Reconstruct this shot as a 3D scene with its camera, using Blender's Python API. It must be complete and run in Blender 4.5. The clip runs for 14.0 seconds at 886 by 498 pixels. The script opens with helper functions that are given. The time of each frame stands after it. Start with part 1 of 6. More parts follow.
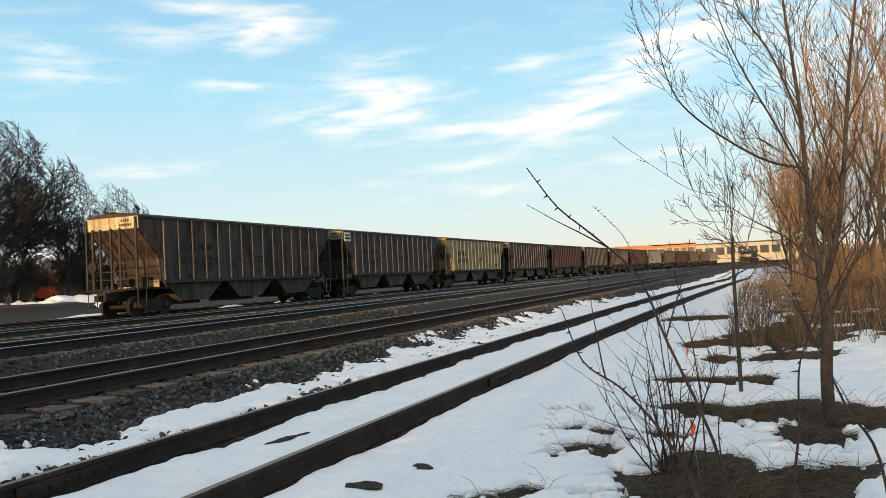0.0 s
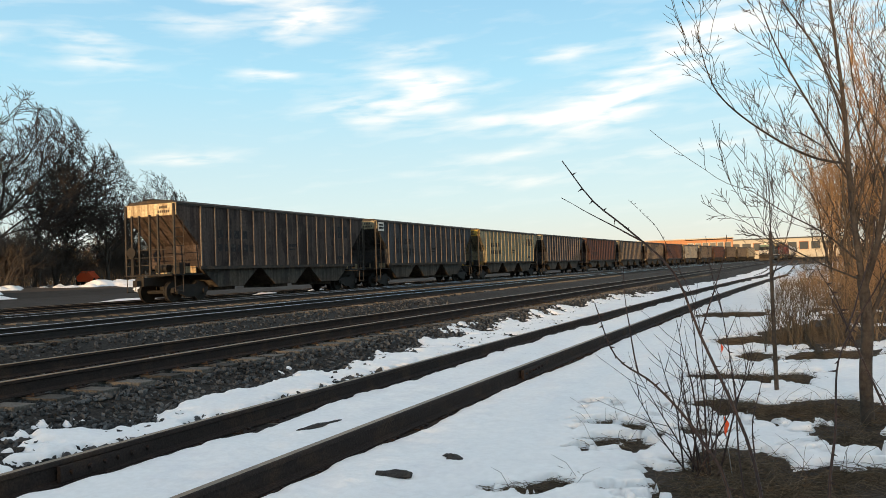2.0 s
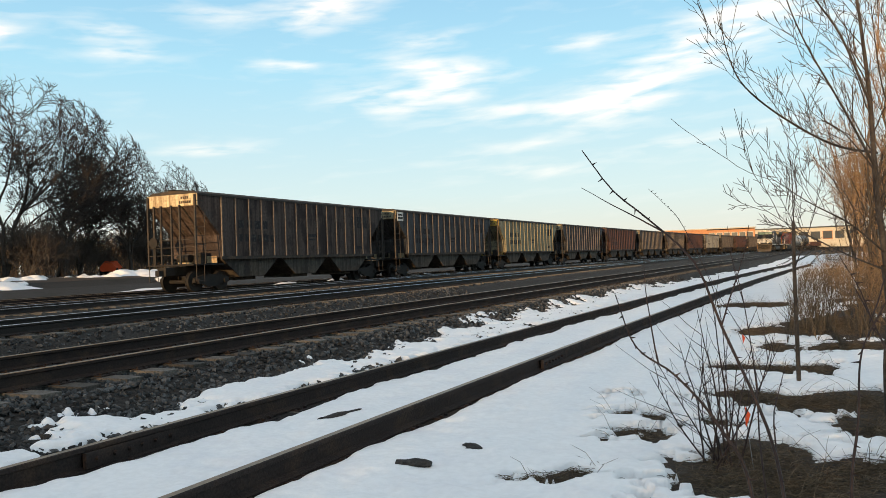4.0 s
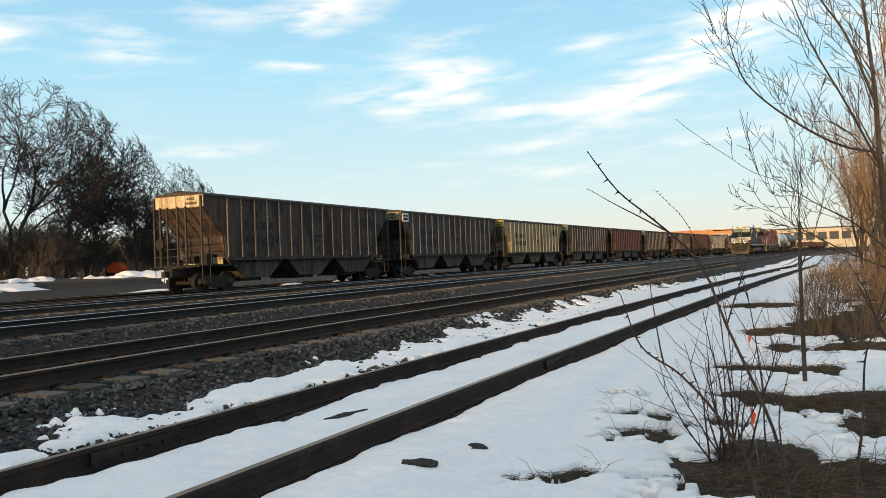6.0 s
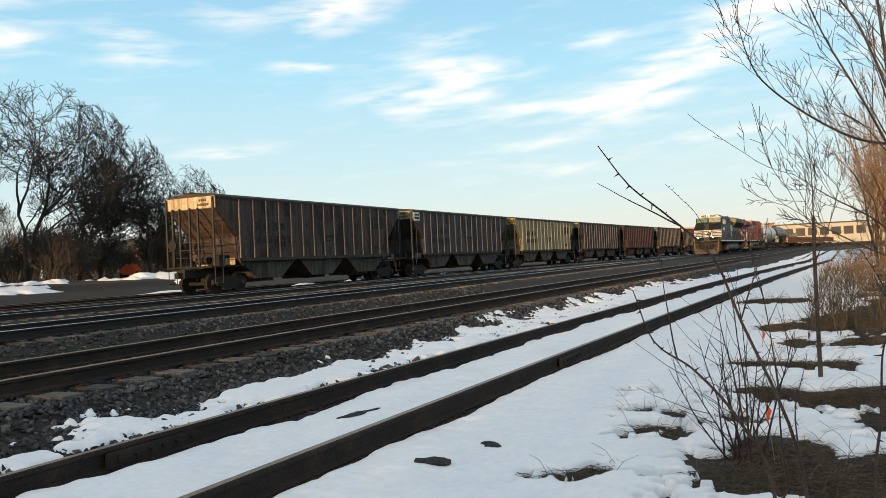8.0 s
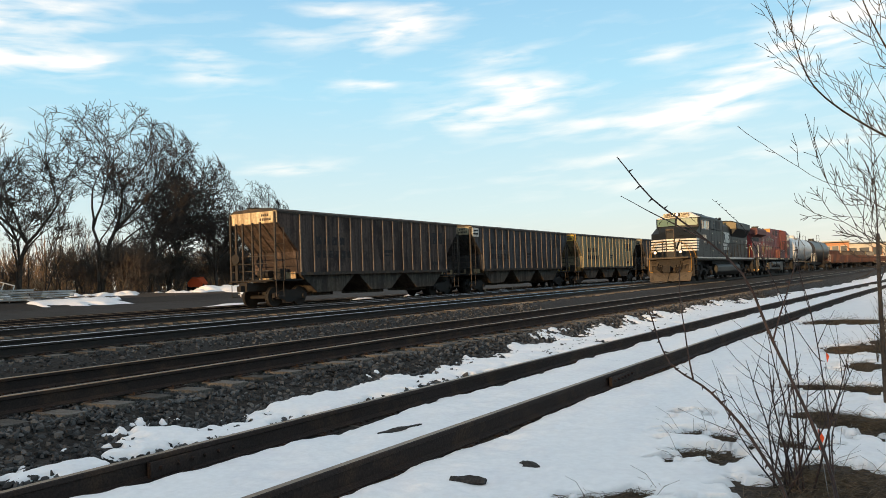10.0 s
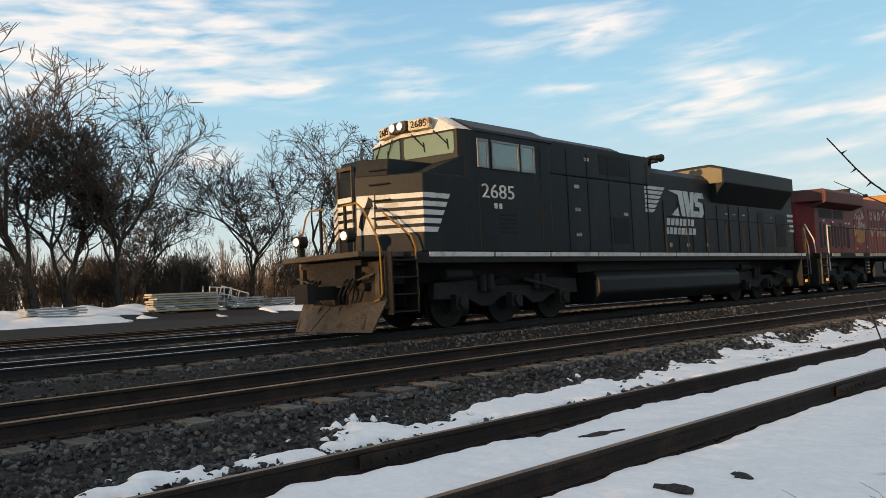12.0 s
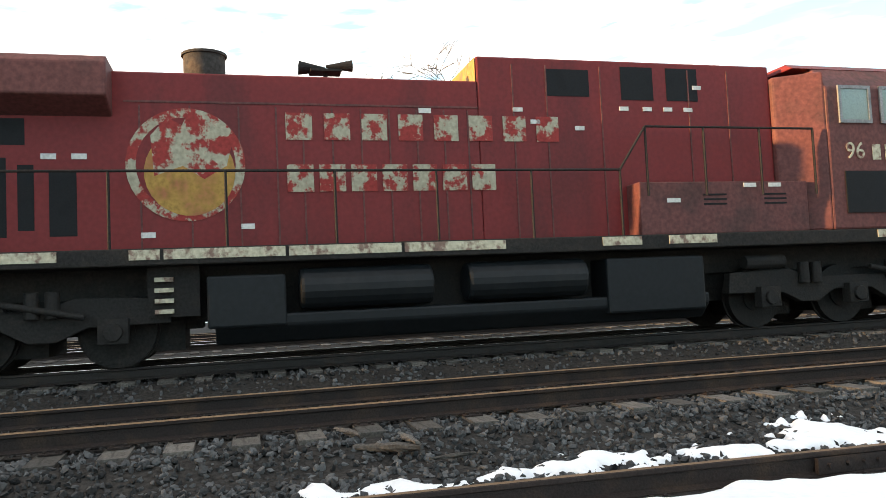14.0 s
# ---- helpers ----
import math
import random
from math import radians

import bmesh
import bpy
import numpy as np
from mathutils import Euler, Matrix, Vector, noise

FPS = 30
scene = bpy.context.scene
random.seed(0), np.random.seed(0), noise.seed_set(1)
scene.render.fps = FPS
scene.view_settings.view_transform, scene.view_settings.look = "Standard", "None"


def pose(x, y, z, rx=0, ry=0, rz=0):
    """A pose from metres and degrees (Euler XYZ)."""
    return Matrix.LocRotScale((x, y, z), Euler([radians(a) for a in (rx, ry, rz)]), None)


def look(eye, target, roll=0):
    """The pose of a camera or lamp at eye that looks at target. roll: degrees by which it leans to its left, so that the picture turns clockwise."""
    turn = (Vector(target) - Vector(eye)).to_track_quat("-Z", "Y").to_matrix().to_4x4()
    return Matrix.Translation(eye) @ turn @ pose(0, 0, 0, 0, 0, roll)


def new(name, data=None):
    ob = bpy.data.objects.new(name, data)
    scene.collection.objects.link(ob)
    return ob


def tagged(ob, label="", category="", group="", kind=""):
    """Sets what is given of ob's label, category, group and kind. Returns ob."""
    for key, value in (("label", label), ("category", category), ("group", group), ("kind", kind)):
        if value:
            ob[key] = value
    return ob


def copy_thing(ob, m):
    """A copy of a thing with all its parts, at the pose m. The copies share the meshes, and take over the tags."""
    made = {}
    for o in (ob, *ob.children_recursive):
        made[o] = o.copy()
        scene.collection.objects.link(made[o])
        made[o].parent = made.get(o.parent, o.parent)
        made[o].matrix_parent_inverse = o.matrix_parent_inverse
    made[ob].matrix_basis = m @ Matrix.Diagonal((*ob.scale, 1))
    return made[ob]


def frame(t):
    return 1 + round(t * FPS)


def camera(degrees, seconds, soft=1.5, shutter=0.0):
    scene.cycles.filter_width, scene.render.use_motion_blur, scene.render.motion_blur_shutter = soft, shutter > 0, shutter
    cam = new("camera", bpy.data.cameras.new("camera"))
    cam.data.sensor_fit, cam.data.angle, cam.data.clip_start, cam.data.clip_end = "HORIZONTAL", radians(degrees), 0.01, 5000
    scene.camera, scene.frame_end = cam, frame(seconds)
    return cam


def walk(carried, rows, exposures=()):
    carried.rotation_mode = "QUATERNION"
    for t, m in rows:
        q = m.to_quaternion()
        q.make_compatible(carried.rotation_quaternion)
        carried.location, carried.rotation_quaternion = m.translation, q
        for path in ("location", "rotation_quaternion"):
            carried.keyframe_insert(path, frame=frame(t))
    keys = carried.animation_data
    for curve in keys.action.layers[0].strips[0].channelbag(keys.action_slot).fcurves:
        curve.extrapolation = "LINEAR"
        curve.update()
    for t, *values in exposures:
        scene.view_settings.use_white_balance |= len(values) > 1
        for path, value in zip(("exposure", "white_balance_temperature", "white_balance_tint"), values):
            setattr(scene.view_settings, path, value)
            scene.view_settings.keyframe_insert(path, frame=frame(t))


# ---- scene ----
cam = camera(59.83, 14.0, soft=0.8)
PATH = [
    (0, pose(0.000, 0.000, 1.500, 92.04, 3.02, 19.97)),
    (0.5, pose(0.001, -0.010, 1.504, 91.87, 3.03, 20.29)),
    (1, pose(-0.001, -0.005, 1.504, 91.95, 3.02, 20.70)),
    (1.5, pose(-0.001, -0.002, 1.503, 92.04, 2.25, 21.57)),
    (2, pose(-0.000, -0.006, 1.502, 91.47, 2.00, 22.39)),
    (2.5, pose(0.001, -0.022, 1.503, 91.01, 2.00, 23.01)),
    (3, pose(0.001, -0.012, 1.503, 90.87, 2.03, 23.34)),
    (5.5, pose(-0.000, -0.021, 1.504, 90.75, 2.01, 24.23)),
    (6, pose(0.005, -0.030, 1.502, 90.85, 2.08, 24.21)),
    (6.5, pose(0.001, -0.016, 1.498, 90.66, 1.80, 24.19)),
    (7, pose(0.001, -0.015, 1.500, 90.58, 1.98, 24.30)),
    (9.5, pose(0.023, 0.028, 1.485, 91.79, 3.41, 27.26)),
    (10, pose(0.117, 0.111, 1.482, 92.16, 2.07, 29.61)),
    (10.5, pose(0.169, 0.120, 1.472, 92.13, 1.99, 31.59)),
    (11, pose(0.175, 0.120, 1.471, 92.23, 2.39, 33.75)),
    (11.5, pose(0.153, 0.106, 1.460, 92.74, 2.87, 39.00)),
    (12, pose(0.153, 0.136, 1.454, 93.16, 2.67, 44.57)),
    (12.5, pose(0.137, 0.174, 1.448, 93.38, 2.30, 46.45)),
    (13, pose(0.132, 0.160, 1.436, 93.45, 2.67, 48.61)),
    (13.5, pose(0.068, 0.095, 1.450, 92.79, 1.56, 55.83)),
    (14, pose(0.131, -0.028, 1.513, 93.34, 2.65, 74.88)),
]

walk(cam, PATH, exposures=[(0, 0.25, 6950, 10), (11.0, 0.25, 6950, 11), (12.0, 0.05, 7000, 14), (12.5, 0.35, 7100, 14), (13.5, 0.52, 7400, 15), (14.0, 1.3, 7500, 14)])

# ---- world and sun: a low winter sun behind the camera ----
SUN_EL, SUN_AZ = 5.5, 179.0          # azimuth clockwise from +Y


def make_world():
    w = bpy.data.worlds.new("sky")
    scene.world = w
    w.use_nodes = True
    nt = w.node_tree
    nt.nodes.clear()
    N, L = nt.nodes.new, nt.links.new

    def math_(op, a, b=None, c=None):
        n = N("ShaderNodeMath")
        n.operation = op
        for i, v in enumerate((a, b, c)):
            if v is None:
                continue
            if isinstance(v, (int, float)):
                n.inputs[i].default_value = v
            else:
                L(v, n.inputs[i])
        return n.outputs[0]

    tc = N("ShaderNodeTexCoord")
    sep = N("ShaderNodeSeparateXYZ")
    L(tc.outputs["Generated"], sep.inputs[0])
    az = math_("MULTIPLY", math_("ARCTAN2", math_("MULTIPLY", sep.outputs[0], -1.0), sep.outputs[1]), 57.2958)
    el = math_("MULTIPLY", math_("ARCSINE", sep.outputs[2]), 57.2958)
    sky = N("ShaderNodeTexSky")
    sky.sky_type = "NISHITA"
    sky.sun_disc = False
    sky.sun_elevation = radians(SUN_EL)
    sky.sun_rotation = radians(SUN_AZ)
    sky.dust_density = 0.6
    sky.ozone_density = 1.6
    # streaked noise on the sky's two angles
    comb = N("ShaderNodeCombineXYZ")
    L(math_("ADD", math_("MULTIPLY", az, 0.07), math_("MULTIPLY", el, 0.09)), comb.inputs[0])
    L(math_("MULTIPLY", el, 0.34), comb.inputs[1])
    noi = N("ShaderNodeTexNoise")
    noi.inputs["Scale"].default_value = 3.4
    noi.inputs["Detail"].default_value = 7
    noi.inputs["Roughness"].default_value = 0.5
    noi.inputs["Distortion"].default_value = 0.25
    L(comb.outputs[0], noi.inputs["Vector"])
    # where the cloud banks lie: azimuth to the left of +Y, elevation, half sizes, slant, weight
    ahead = [(32.1, 18.3, 3.4, 1.4, -0.11, 1.3), (24.4, 15.9, 2.5, 0.5, -0.06, 0.9), (23.2, 13.9, 4.2, 0.8, 0.09, 1.2), (22.7, 12.4, 2.6, 0.9, 0.04, 1.0),
             (27.5, 11.8, 3.6, 1.1, 0.03, 1.1), (34.9, 14.2, 1.9, 0.5, -0.01, 1.1), (6.5, 13.1, 7.1, 1.5, -0.42, 1.0), (10.9, 10.8, 3.8, 1.4, -0.02, 0.9),
             (18.3, 10.6, 4.6, 0.7, -0.04, 0.8), (12.6, 15.2, 2.9, 0.5, -0.10, 0.7), (40.7, 8.3, 2.7, 0.4, -0.05, 1.0), (4.4, 7.9, 6.3, 0.5, -0.11, 0.6),
             (19.3, 7.9, 5.0, 0.4, -0.14, 0.5), (16.0, 6.3, 4.6, 0.5, 0.01, 0.5), (2.0, 16.0, 6.7, 1.5, -0.24, 0.7)]
    aside = [(36.8, 19.5, 2.5, 0.6, -0.04, 0.7), (39.6, 17.6, 2.7, 0.6, 0.03, 0.7), (45.9, 14.9, 2.3, 0.7, -0.04, 1.0), (47.0, 16.2, 2.6, 0.6, 0.0, 0.7),
             (60.6, 18.4, 7.5, 2.8, 0.0, 1.0), (60.4, 14.9, 4.6, 0.9, -0.08, 0.9), (54.7, 15.2, 2.2, 0.7, -0.03, 1.2), (61.5, 10.1, 2.5, 1.1, -0.04, 0.9),
             (72.9, 18.8, 9.7, 3.0, -0.11, 1.0), (70.1, 15.5, 6.3, 1.8, -0.08, 0.6), (86.0, 13.0, 11.0, 7.0, 0.0, 1.0), (100.0, 14.0, 14.0, 9.0, 0.0, 1.2), (-10.0, 15.0, 10.0, 7.0, 0.0, 0.7)]
    total = None
    for a, e, wa, we, tilt, k in ahead + aside:
        da = math_("SUBTRACT", az, a)
        de = math_("SUBTRACT", math_("SUBTRACT", el, e), math_("MULTIPLY", da, tilt))
        q = math_("ADD", math_("POWER", math_("ABSOLUTE", math_("DIVIDE", da, wa)), 2.0), math_("POWER", math_("ABSOLUTE", math_("DIVIDE", de, we)), 2.0))
        g = math_("MULTIPLY", math_("EXPONENT", math_("MULTIPLY", q, -1.0)), k)
        total = g if total is None else math_("ADD", total, g)
    body = math_("MULTIPLY", total, math_("MULTIPLY", math_("MAXIMUM", math_("SUBTRACT", noi.outputs[0], 0.26), 0.0), 2.3))
    dens = math_("ADD", body, math_("MULTIPLY", math_("SUBTRACT", noi.outputs[0], 0.54), 0.55))
    dens = math_("MINIMUM", math_("MAXIMUM", dens, 0.0), 0.85)
    # haze toward the horizon; an unseen pale veil added overhead to whiten the skylight
    ramp = N("ShaderNodeValToRGB")
    els = ramp.color_ramp.elements
    els[0].position, els[0].color = 0.0, (0.80, 0.80, 0.74, 1)
    els[1].position, els[1].color = 1.0, (0.60, 0.675, 0.76, 1)
    for pos, col in ((0.12, (0.65, 0.84, 0.92, 1)), (0.35, (0.41, 0.77, 1.0, 1)), (0.54, (0.30, 0.62, 0.92, 1)), (0.78, (0.52, 0.65, 0.79, 1))):
        e = els.new(pos)
        e.color = col
    L(math_("DIVIDE", math_("MAXIMUM", el, 0.0), 40.0), ramp.inputs[0])
    sc = N("ShaderNodeMix")
    sc.data_type = "RGBA"
    sc.blend_type = "MULTIPLY"
    sc.inputs[0].default_value = 1.0
    L(sky.outputs[0], sc.inputs[6])
    sc.inputs[7].default_value = (0.10, 0.10, 0.10, 1)
    mix = N("ShaderNodeMix")
    mix.data_type = "RGBA"
    mix.inputs[0].default_value = 0.8
    L(sc.outputs[2], mix.inputs[6])
    L(ramp.outputs[0], mix.inputs[7])
    cl = N("ShaderNodeMix")
    cl.data_type = "RGBA"
    L(dens, cl.inputs[0])
    L(mix.outputs[2], cl.inputs[6])
    cl.inputs[7].default_value = (0.97, 0.95, 0.93, 1)
    bg = N("ShaderNodeBackground")
    bg.inputs[1].default_value = 1.0
    L(cl.outputs[2], bg.inputs[0])
    out = N("ShaderNodeOutputWorld")
    L(bg.outputs[0], out.inputs[0])


make_world()
sun = new("sun", bpy.data.lights.new("sun", "SUN"))
sun.data.energy = 5.0
sun.data.angle = radians(0.6)
sun.data.color = (1.0, 0.66, 0.34)
_a, _e = radians(SUN_AZ), radians(SUN_EL)
SUN_DIR = Vector((math.sin(_a) * math.cos(_e), math.cos(_a) * math.cos(_e), math.sin(_e)))
sun.matrix_basis = look(SUN_DIR * 50, (0, 0, 0))


# ---- materials ----
def mat(name, col, rough=0.7, metal=0.0, var=0.25, scale=4.0, stretch=(1, 1, 1), bump=0.0, bump_scale=40.0, col2=None, mix2=(0.5, 0.65), rnd=0.0, scale2=None, spec=0.22):
    """A surface with two scales of variation: broad stains of col2 and fine grain."""
    m = bpy.data.materials.new(name)
    m.use_nodes = True
    nt = m.node_tree
    N, L = nt.nodes.new, nt.links.new
    b = nt.nodes["Principled BSDF"]
    b.inputs["Roughness"].default_value = rough
    b.inputs["Metallic"].default_value = metal
    b.inputs["Specular IOR Level"].default_value = spec
    tc = N("ShaderNodeTexCoord")
    mp = N("ShaderNodeMapping")
    mp.inputs["Scale"].default_value = stretch
    L(tc.outputs["Object"], mp.inputs[0])
    n1 = N("ShaderNodeTexNoise")
    n1.inputs["Scale"].default_value = scale
    n1.inputs["Detail"].default_value = 6
    n1.inputs["Roughness"].default_value = 0.65
    L(mp.outputs[0], n1.inputs["Vector"])
    n2 = N("ShaderNodeTexNoise")
    n2.inputs["Scale"].default_value = scale2 or bump_scale
    n2.inputs["Detail"].default_value = 4
    L(tc.outputs["Object"], n2.inputs["Vector"])
    base = N("ShaderNodeMix")
    base.data_type = "RGBA"
    ramp = N("ShaderNodeMapRange")
    ramp.inputs["From Min"].default_value, ramp.inputs["From Max"].default_value = mix2
    L(n1.outputs[0], ramp.inputs[0])
    L(ramp.outputs[0], base.inputs[0])
    c2 = col2 or tuple(c * (1 - var) for c in col)
    base.inputs[6].default_value = (*col, 1)
    base.inputs[7].default_value = (*c2, 1)
    grain = N("ShaderNodeMapRange")
    grain.inputs["From Min"].default_value, grain.inputs["From Max"].default_value = 0.3, 0.7
    grain.inputs["To Min"].default_value, grain.inputs["To Max"].default_value = 1 - var, 1 + var * 0.6
    L(n2.outputs[0], grain.inputs[0])
    val = grain.outputs[0]
    if rnd:
        oi = N("ShaderNodeObjectInfo")
        gi = N("ShaderNodeNewGeometry")
        ad = N("ShaderNodeMath")
        ad.operation = "ADD"
        L(oi.outputs["Random"], ad.inputs[0])
        L(gi.outputs["Random Per Island"], ad.inputs[1])
        fr = N("ShaderNodeMath")
        fr.operation = "FRACT"
        L(ad.outputs[0], fr.inputs[0])
        mr = N("ShaderNodeMapRange")
        mr.inputs["To Min"].default_value, mr.inputs["To Max"].default_value = 1 - rnd, 1 + rnd
        L(fr.outputs[0], mr.inputs[0])
        mu = N("ShaderNodeMath")
        mu.operation = "MULTIPLY"
        L(val, mu.inputs[0])
        L(mr.outputs[0], mu.inputs[1])
        val = mu.outputs[0]
    mul = N("ShaderNodeMix")
    mul.data_type = "RGBA"
    mul.blend_type = "MULTIPLY"
    mul.inputs[0].default_value = 1.0
    L(base.outputs[2], mul.inputs[6])
    L(val, mul.inputs[7])
    L(mul.outputs[2], b.inputs["Base Color"])
    if bump:
        bm = N("ShaderNodeBump")
        bm.inputs["Strength"].default_value = bump
        bm.inputs["Distance"].default_value = 0.02
        L(n2.outputs[0], bm.inputs["Height"])
        L(bm.outputs[0], b.inputs["Normal"])
    return m


def glow(name, col, strength):
    m = bpy.data.materials.new(name)
    m.use_nodes = True
    b = m.node_tree.nodes["Principled BSDF"]
    b.inputs["Base Color"].default_value = (*col, 1)
    b.inputs["Emission Color"].default_value = (*col, 1)
    b.inputs["Emission Strength"].default_value = strength
    return m


BALLAST = mat("ballast", (0.036, 0.031, 0.027), 0.95, var=0.6, scale=1.2, bump=1.0, bump_scale=24, col2=(0.026, 0.023, 0.021))
STONE = mat("ballast_stone", (0.076, 0.075, 0.074), 0.9, var=0.25, scale=0.8, bump_scale=60, col2=(0.045, 0.043, 0.042), rnd=0.75)
DIRT = mat("dead_grass_soil", (0.062, 0.046, 0.035), 0.95, var=0.5, scale=1.5, bump=1.0, bump_scale=45, col2=(0.035, 0.026, 0.02))
ROADM = mat("yard_road", (0.034, 0.031, 0.029), 0.9, var=0.25, scale=0.5, bump=0.4, bump_scale=30, col2=(0.024, 0.022, 0.02))
WOODFLOOR = mat("leaf_litter", (0.085, 0.062, 0.046), 0.95, var=0.4, scale=0.3, bump=0.6, bump_scale=8, col2=(0.6, 0.6, 0.64), mix2=(0.60, 0.64))
SNOW = mat("snow", (0.88, 0.87, 0.865), 0.75, var=0.05, scale=1.5, bump=0.35, bump_scale=18, col2=(0.83, 0.82, 0.83), spec=0.2)
RUSTRAIL = mat("rusty_rail", (0.026, 0.019, 0.017), 0.75, 0.0, var=0.4, scale=2.5, bump=0.3, bump_scale=60, col2=(0.048, 0.031, 0.022))
RAILSIDE = mat("dark_rail", (0.026, 0.022, 0.02), 0.7, 0.0, var=0.35, scale=2.0, bump_scale=50, col2=(0.04, 0.03, 0.024))
RUSTTOP = mat("worn_rusty_rail_top", (0.26, 0.165, 0.095), 0.42, 0.35, var=0.3, scale=2)
RAILTOP = mat("polished_rail_top", (0.55, 0.55, 0.56), 0.22, 1.0, var=0.1, scale=3)
TIE = mat("wooden_tie", (0.125, 0.112, 0.098), 0.9, var=0.4, scale=3, stretch=(1, 6, 6), bump=0.5, bump_scale=40, col2=(0.06, 0.052, 0.044), rnd=0.45)


# ---- mesh building ----
class Mesh:
    """Collects simple solids into one mesh."""

    def __init__(self):
        self.v, self.f, self.cuts = [], [], []

    def add(self, vs, fs):
        o = len(self.v)
        self.cuts.append((o, len(self.f)))
        self.v += [tuple(p) for p in vs]
        self.f += [tuple(i + o for i in q) for q in fs]
        return self

    def box(self, x0, x1, y0, y1, z0, z1):
        vs = [(x, y, z) for z in (z0, z1) for y in (y0, y1) for x in (x0, x1)]
        return self.add(vs, [(0, 2, 3, 1), (4, 5, 7, 6), (0, 1, 5, 4), (2, 6, 7, 3), (0, 4, 6, 2), (1, 3, 7, 5)])

    def prism_x(self, yz, x0, x1):
        n = len(yz)
        vs = [(x0, y, z) for y, z in yz] + [(x1, y, z) for y, z in yz]
        return self.add(vs, [tuple(range(n)), tuple(range(2 * n - 1, n - 1, -1))] + [(i, i + n, (i + 1) % n + n, (i + 1) % n) for i in range(n)])

    def prism_y(self, xz, y0, y1, inset=None):
        n = len(xz)
        vs = [(x, y0, z) for x, z in xz] + [(x, y1, z) for x, z in (inset or xz)]
        return self.add(vs, [tuple(range(n)), tuple(range(2 * n - 1, n - 1, -1))] + [(i, i + n, (i + 1) % n + n, (i + 1) % n) for i in range(n)])

    def prism_z(self, xy, z0, z1, top=None):
        n = len(xy)
        vs = [(x, y, z0) for x, y in xy] + [(x, y, z1) for x, y in (top or xy)]
        return self.add(vs, [tuple(range(n)), tuple(range(2 * n - 1, n - 1, -1))] + [(i, i + n, (i + 1) % n + n, (i + 1) % n) for i in range(n)])

    def cyl(self, a, b, r0, r1=None, n=12):
        a, b = Vector(a), Vector(b)
        r1 = r0 if r1 is None else r1
        d = (b - a).normalized()
        u = d.orthogonal().normalized()
        w = d.cross(u)
        vs = []
        for p, r in ((a, r0), (b, r1)):
            vs += [p + (u * math.cos(6.28318 * i / n) + w * math.sin(6.28318 * i / n)) * r for i in range(n)]
        return self.add(vs, [tuple(range(n - 1, -1, -1)), tuple(range(n, 2 * n))] + [(i, (i + 1) % n, (i + 1) % n + n, i + n) for i in range(n)])

    def tube(self, pts, r, n=6):
        for a, b in zip(pts, pts[1:]):
            self.cyl(a, b, r, n=n)
        return self

    def data(self, name, material):
        me = bpy.data.meshes.new(name)
        me.from_pydata(self.v, [], self.f)
        bm = bmesh.new()
        bm.from_mesh(me)
        bmesh.ops.recalc_face_normals(bm, faces=bm.faces)
        bm.to_mesh(me)
        bm.free()
        me.materials.append(material)
        return me

    def parts(self, name, material, parent, label="", bevel=0.0):
        """Each solid as a part of its own."""
        ends = self.cuts[1:] + [(len(self.v), len(self.f))]
        for (a, fa), (b, fb) in zip(self.cuts, ends):
            m = Mesh()
            m.add(self.v[a:b], [tuple(i - a for i in q) for q in self.f[fa:fb]])
            m.part(name, material, parent, label, bevel)

    def part(self, name, material, parent=None, label="", bevel=0.0, smooth=False):
        me = self.data(name, material)
        if smooth:
            me.shade_smooth()
            me.set_sharp_from_angle(angle=radians(40))
        ob = new(name, me)
        ob.parent = parent
        if bevel:
            md = ob.modifiers.new("bevel", "BEVEL")
            md.width, md.segments, md.limit_method, md.angle_limit = bevel, 2, "ANGLE", radians(35)
        return tagged(ob, label)


def raw_mesh(name, verts, faces, material, smooth=False):
    me = bpy.data.meshes.new(name)
    me.from_pydata(verts, [], faces)
    me.materials.append(material)
    if smooth:
        me.shade_smooth()
    return me


def text_part(name, words, size, material, parent, m, depth=0.006, align="CENTER"):
    cu = bpy.data.curves.new(name, "FONT")
    cu.body, cu.size, cu.extrude, cu.align_x, cu.align_y = words, size, depth, align, "CENTER"
    tmp = new("lettering_curve", cu)
    me = bpy.data.meshes.new_from_object(tmp.evaluated_get(bpy.context.evaluated_depsgraph_get()))
    bpy.data.objects.remove(tmp)
    bpy.data.curves.remove(cu)
    me.materials.clear()
    me.materials.append(material)
    ob = new(name, me)
    ob.parent = parent
    ob.matrix_basis = m
    return ob


_rng = np.random.RandomState(7)
_tab = _rng.rand(256, 256)


def vnoise(x, y):
    """Smooth value noise of arrays, 0 to 1."""
    x, y = np.asarray(x, float), np.asarray(y, float)
    xi, yi = np.floor(x).astype(int), np.floor(y).astype(int)
    fx, fy = x - xi, y - yi
    fx, fy = fx * fx * (3 - 2 * fx), fy * fy * (3 - 2 * fy)
    a, b = _tab[xi & 255, yi & 255], _tab[(xi + 1) & 255, yi & 255]
    c, d = _tab[xi & 255, (yi + 1) & 255], _tab[(xi + 1) & 255, (yi + 1) & 255]
    return (a * (1 - fx) + b * fx) * (1 - fy) + (c * (1 - fx) + d * fx) * fy


def fbm(x, y, s, octaves=4):
    t, k, tot = 0.0, 1.0, 0.0
    for i in range(octaves):
        t = t + k * vnoise(np.asarray(x) / s + 17.3 * i, np.asarray(y) / s + 5.1 * i)
        tot += k
        s, k = s * 0.5, k * 0.55
    return t / tot


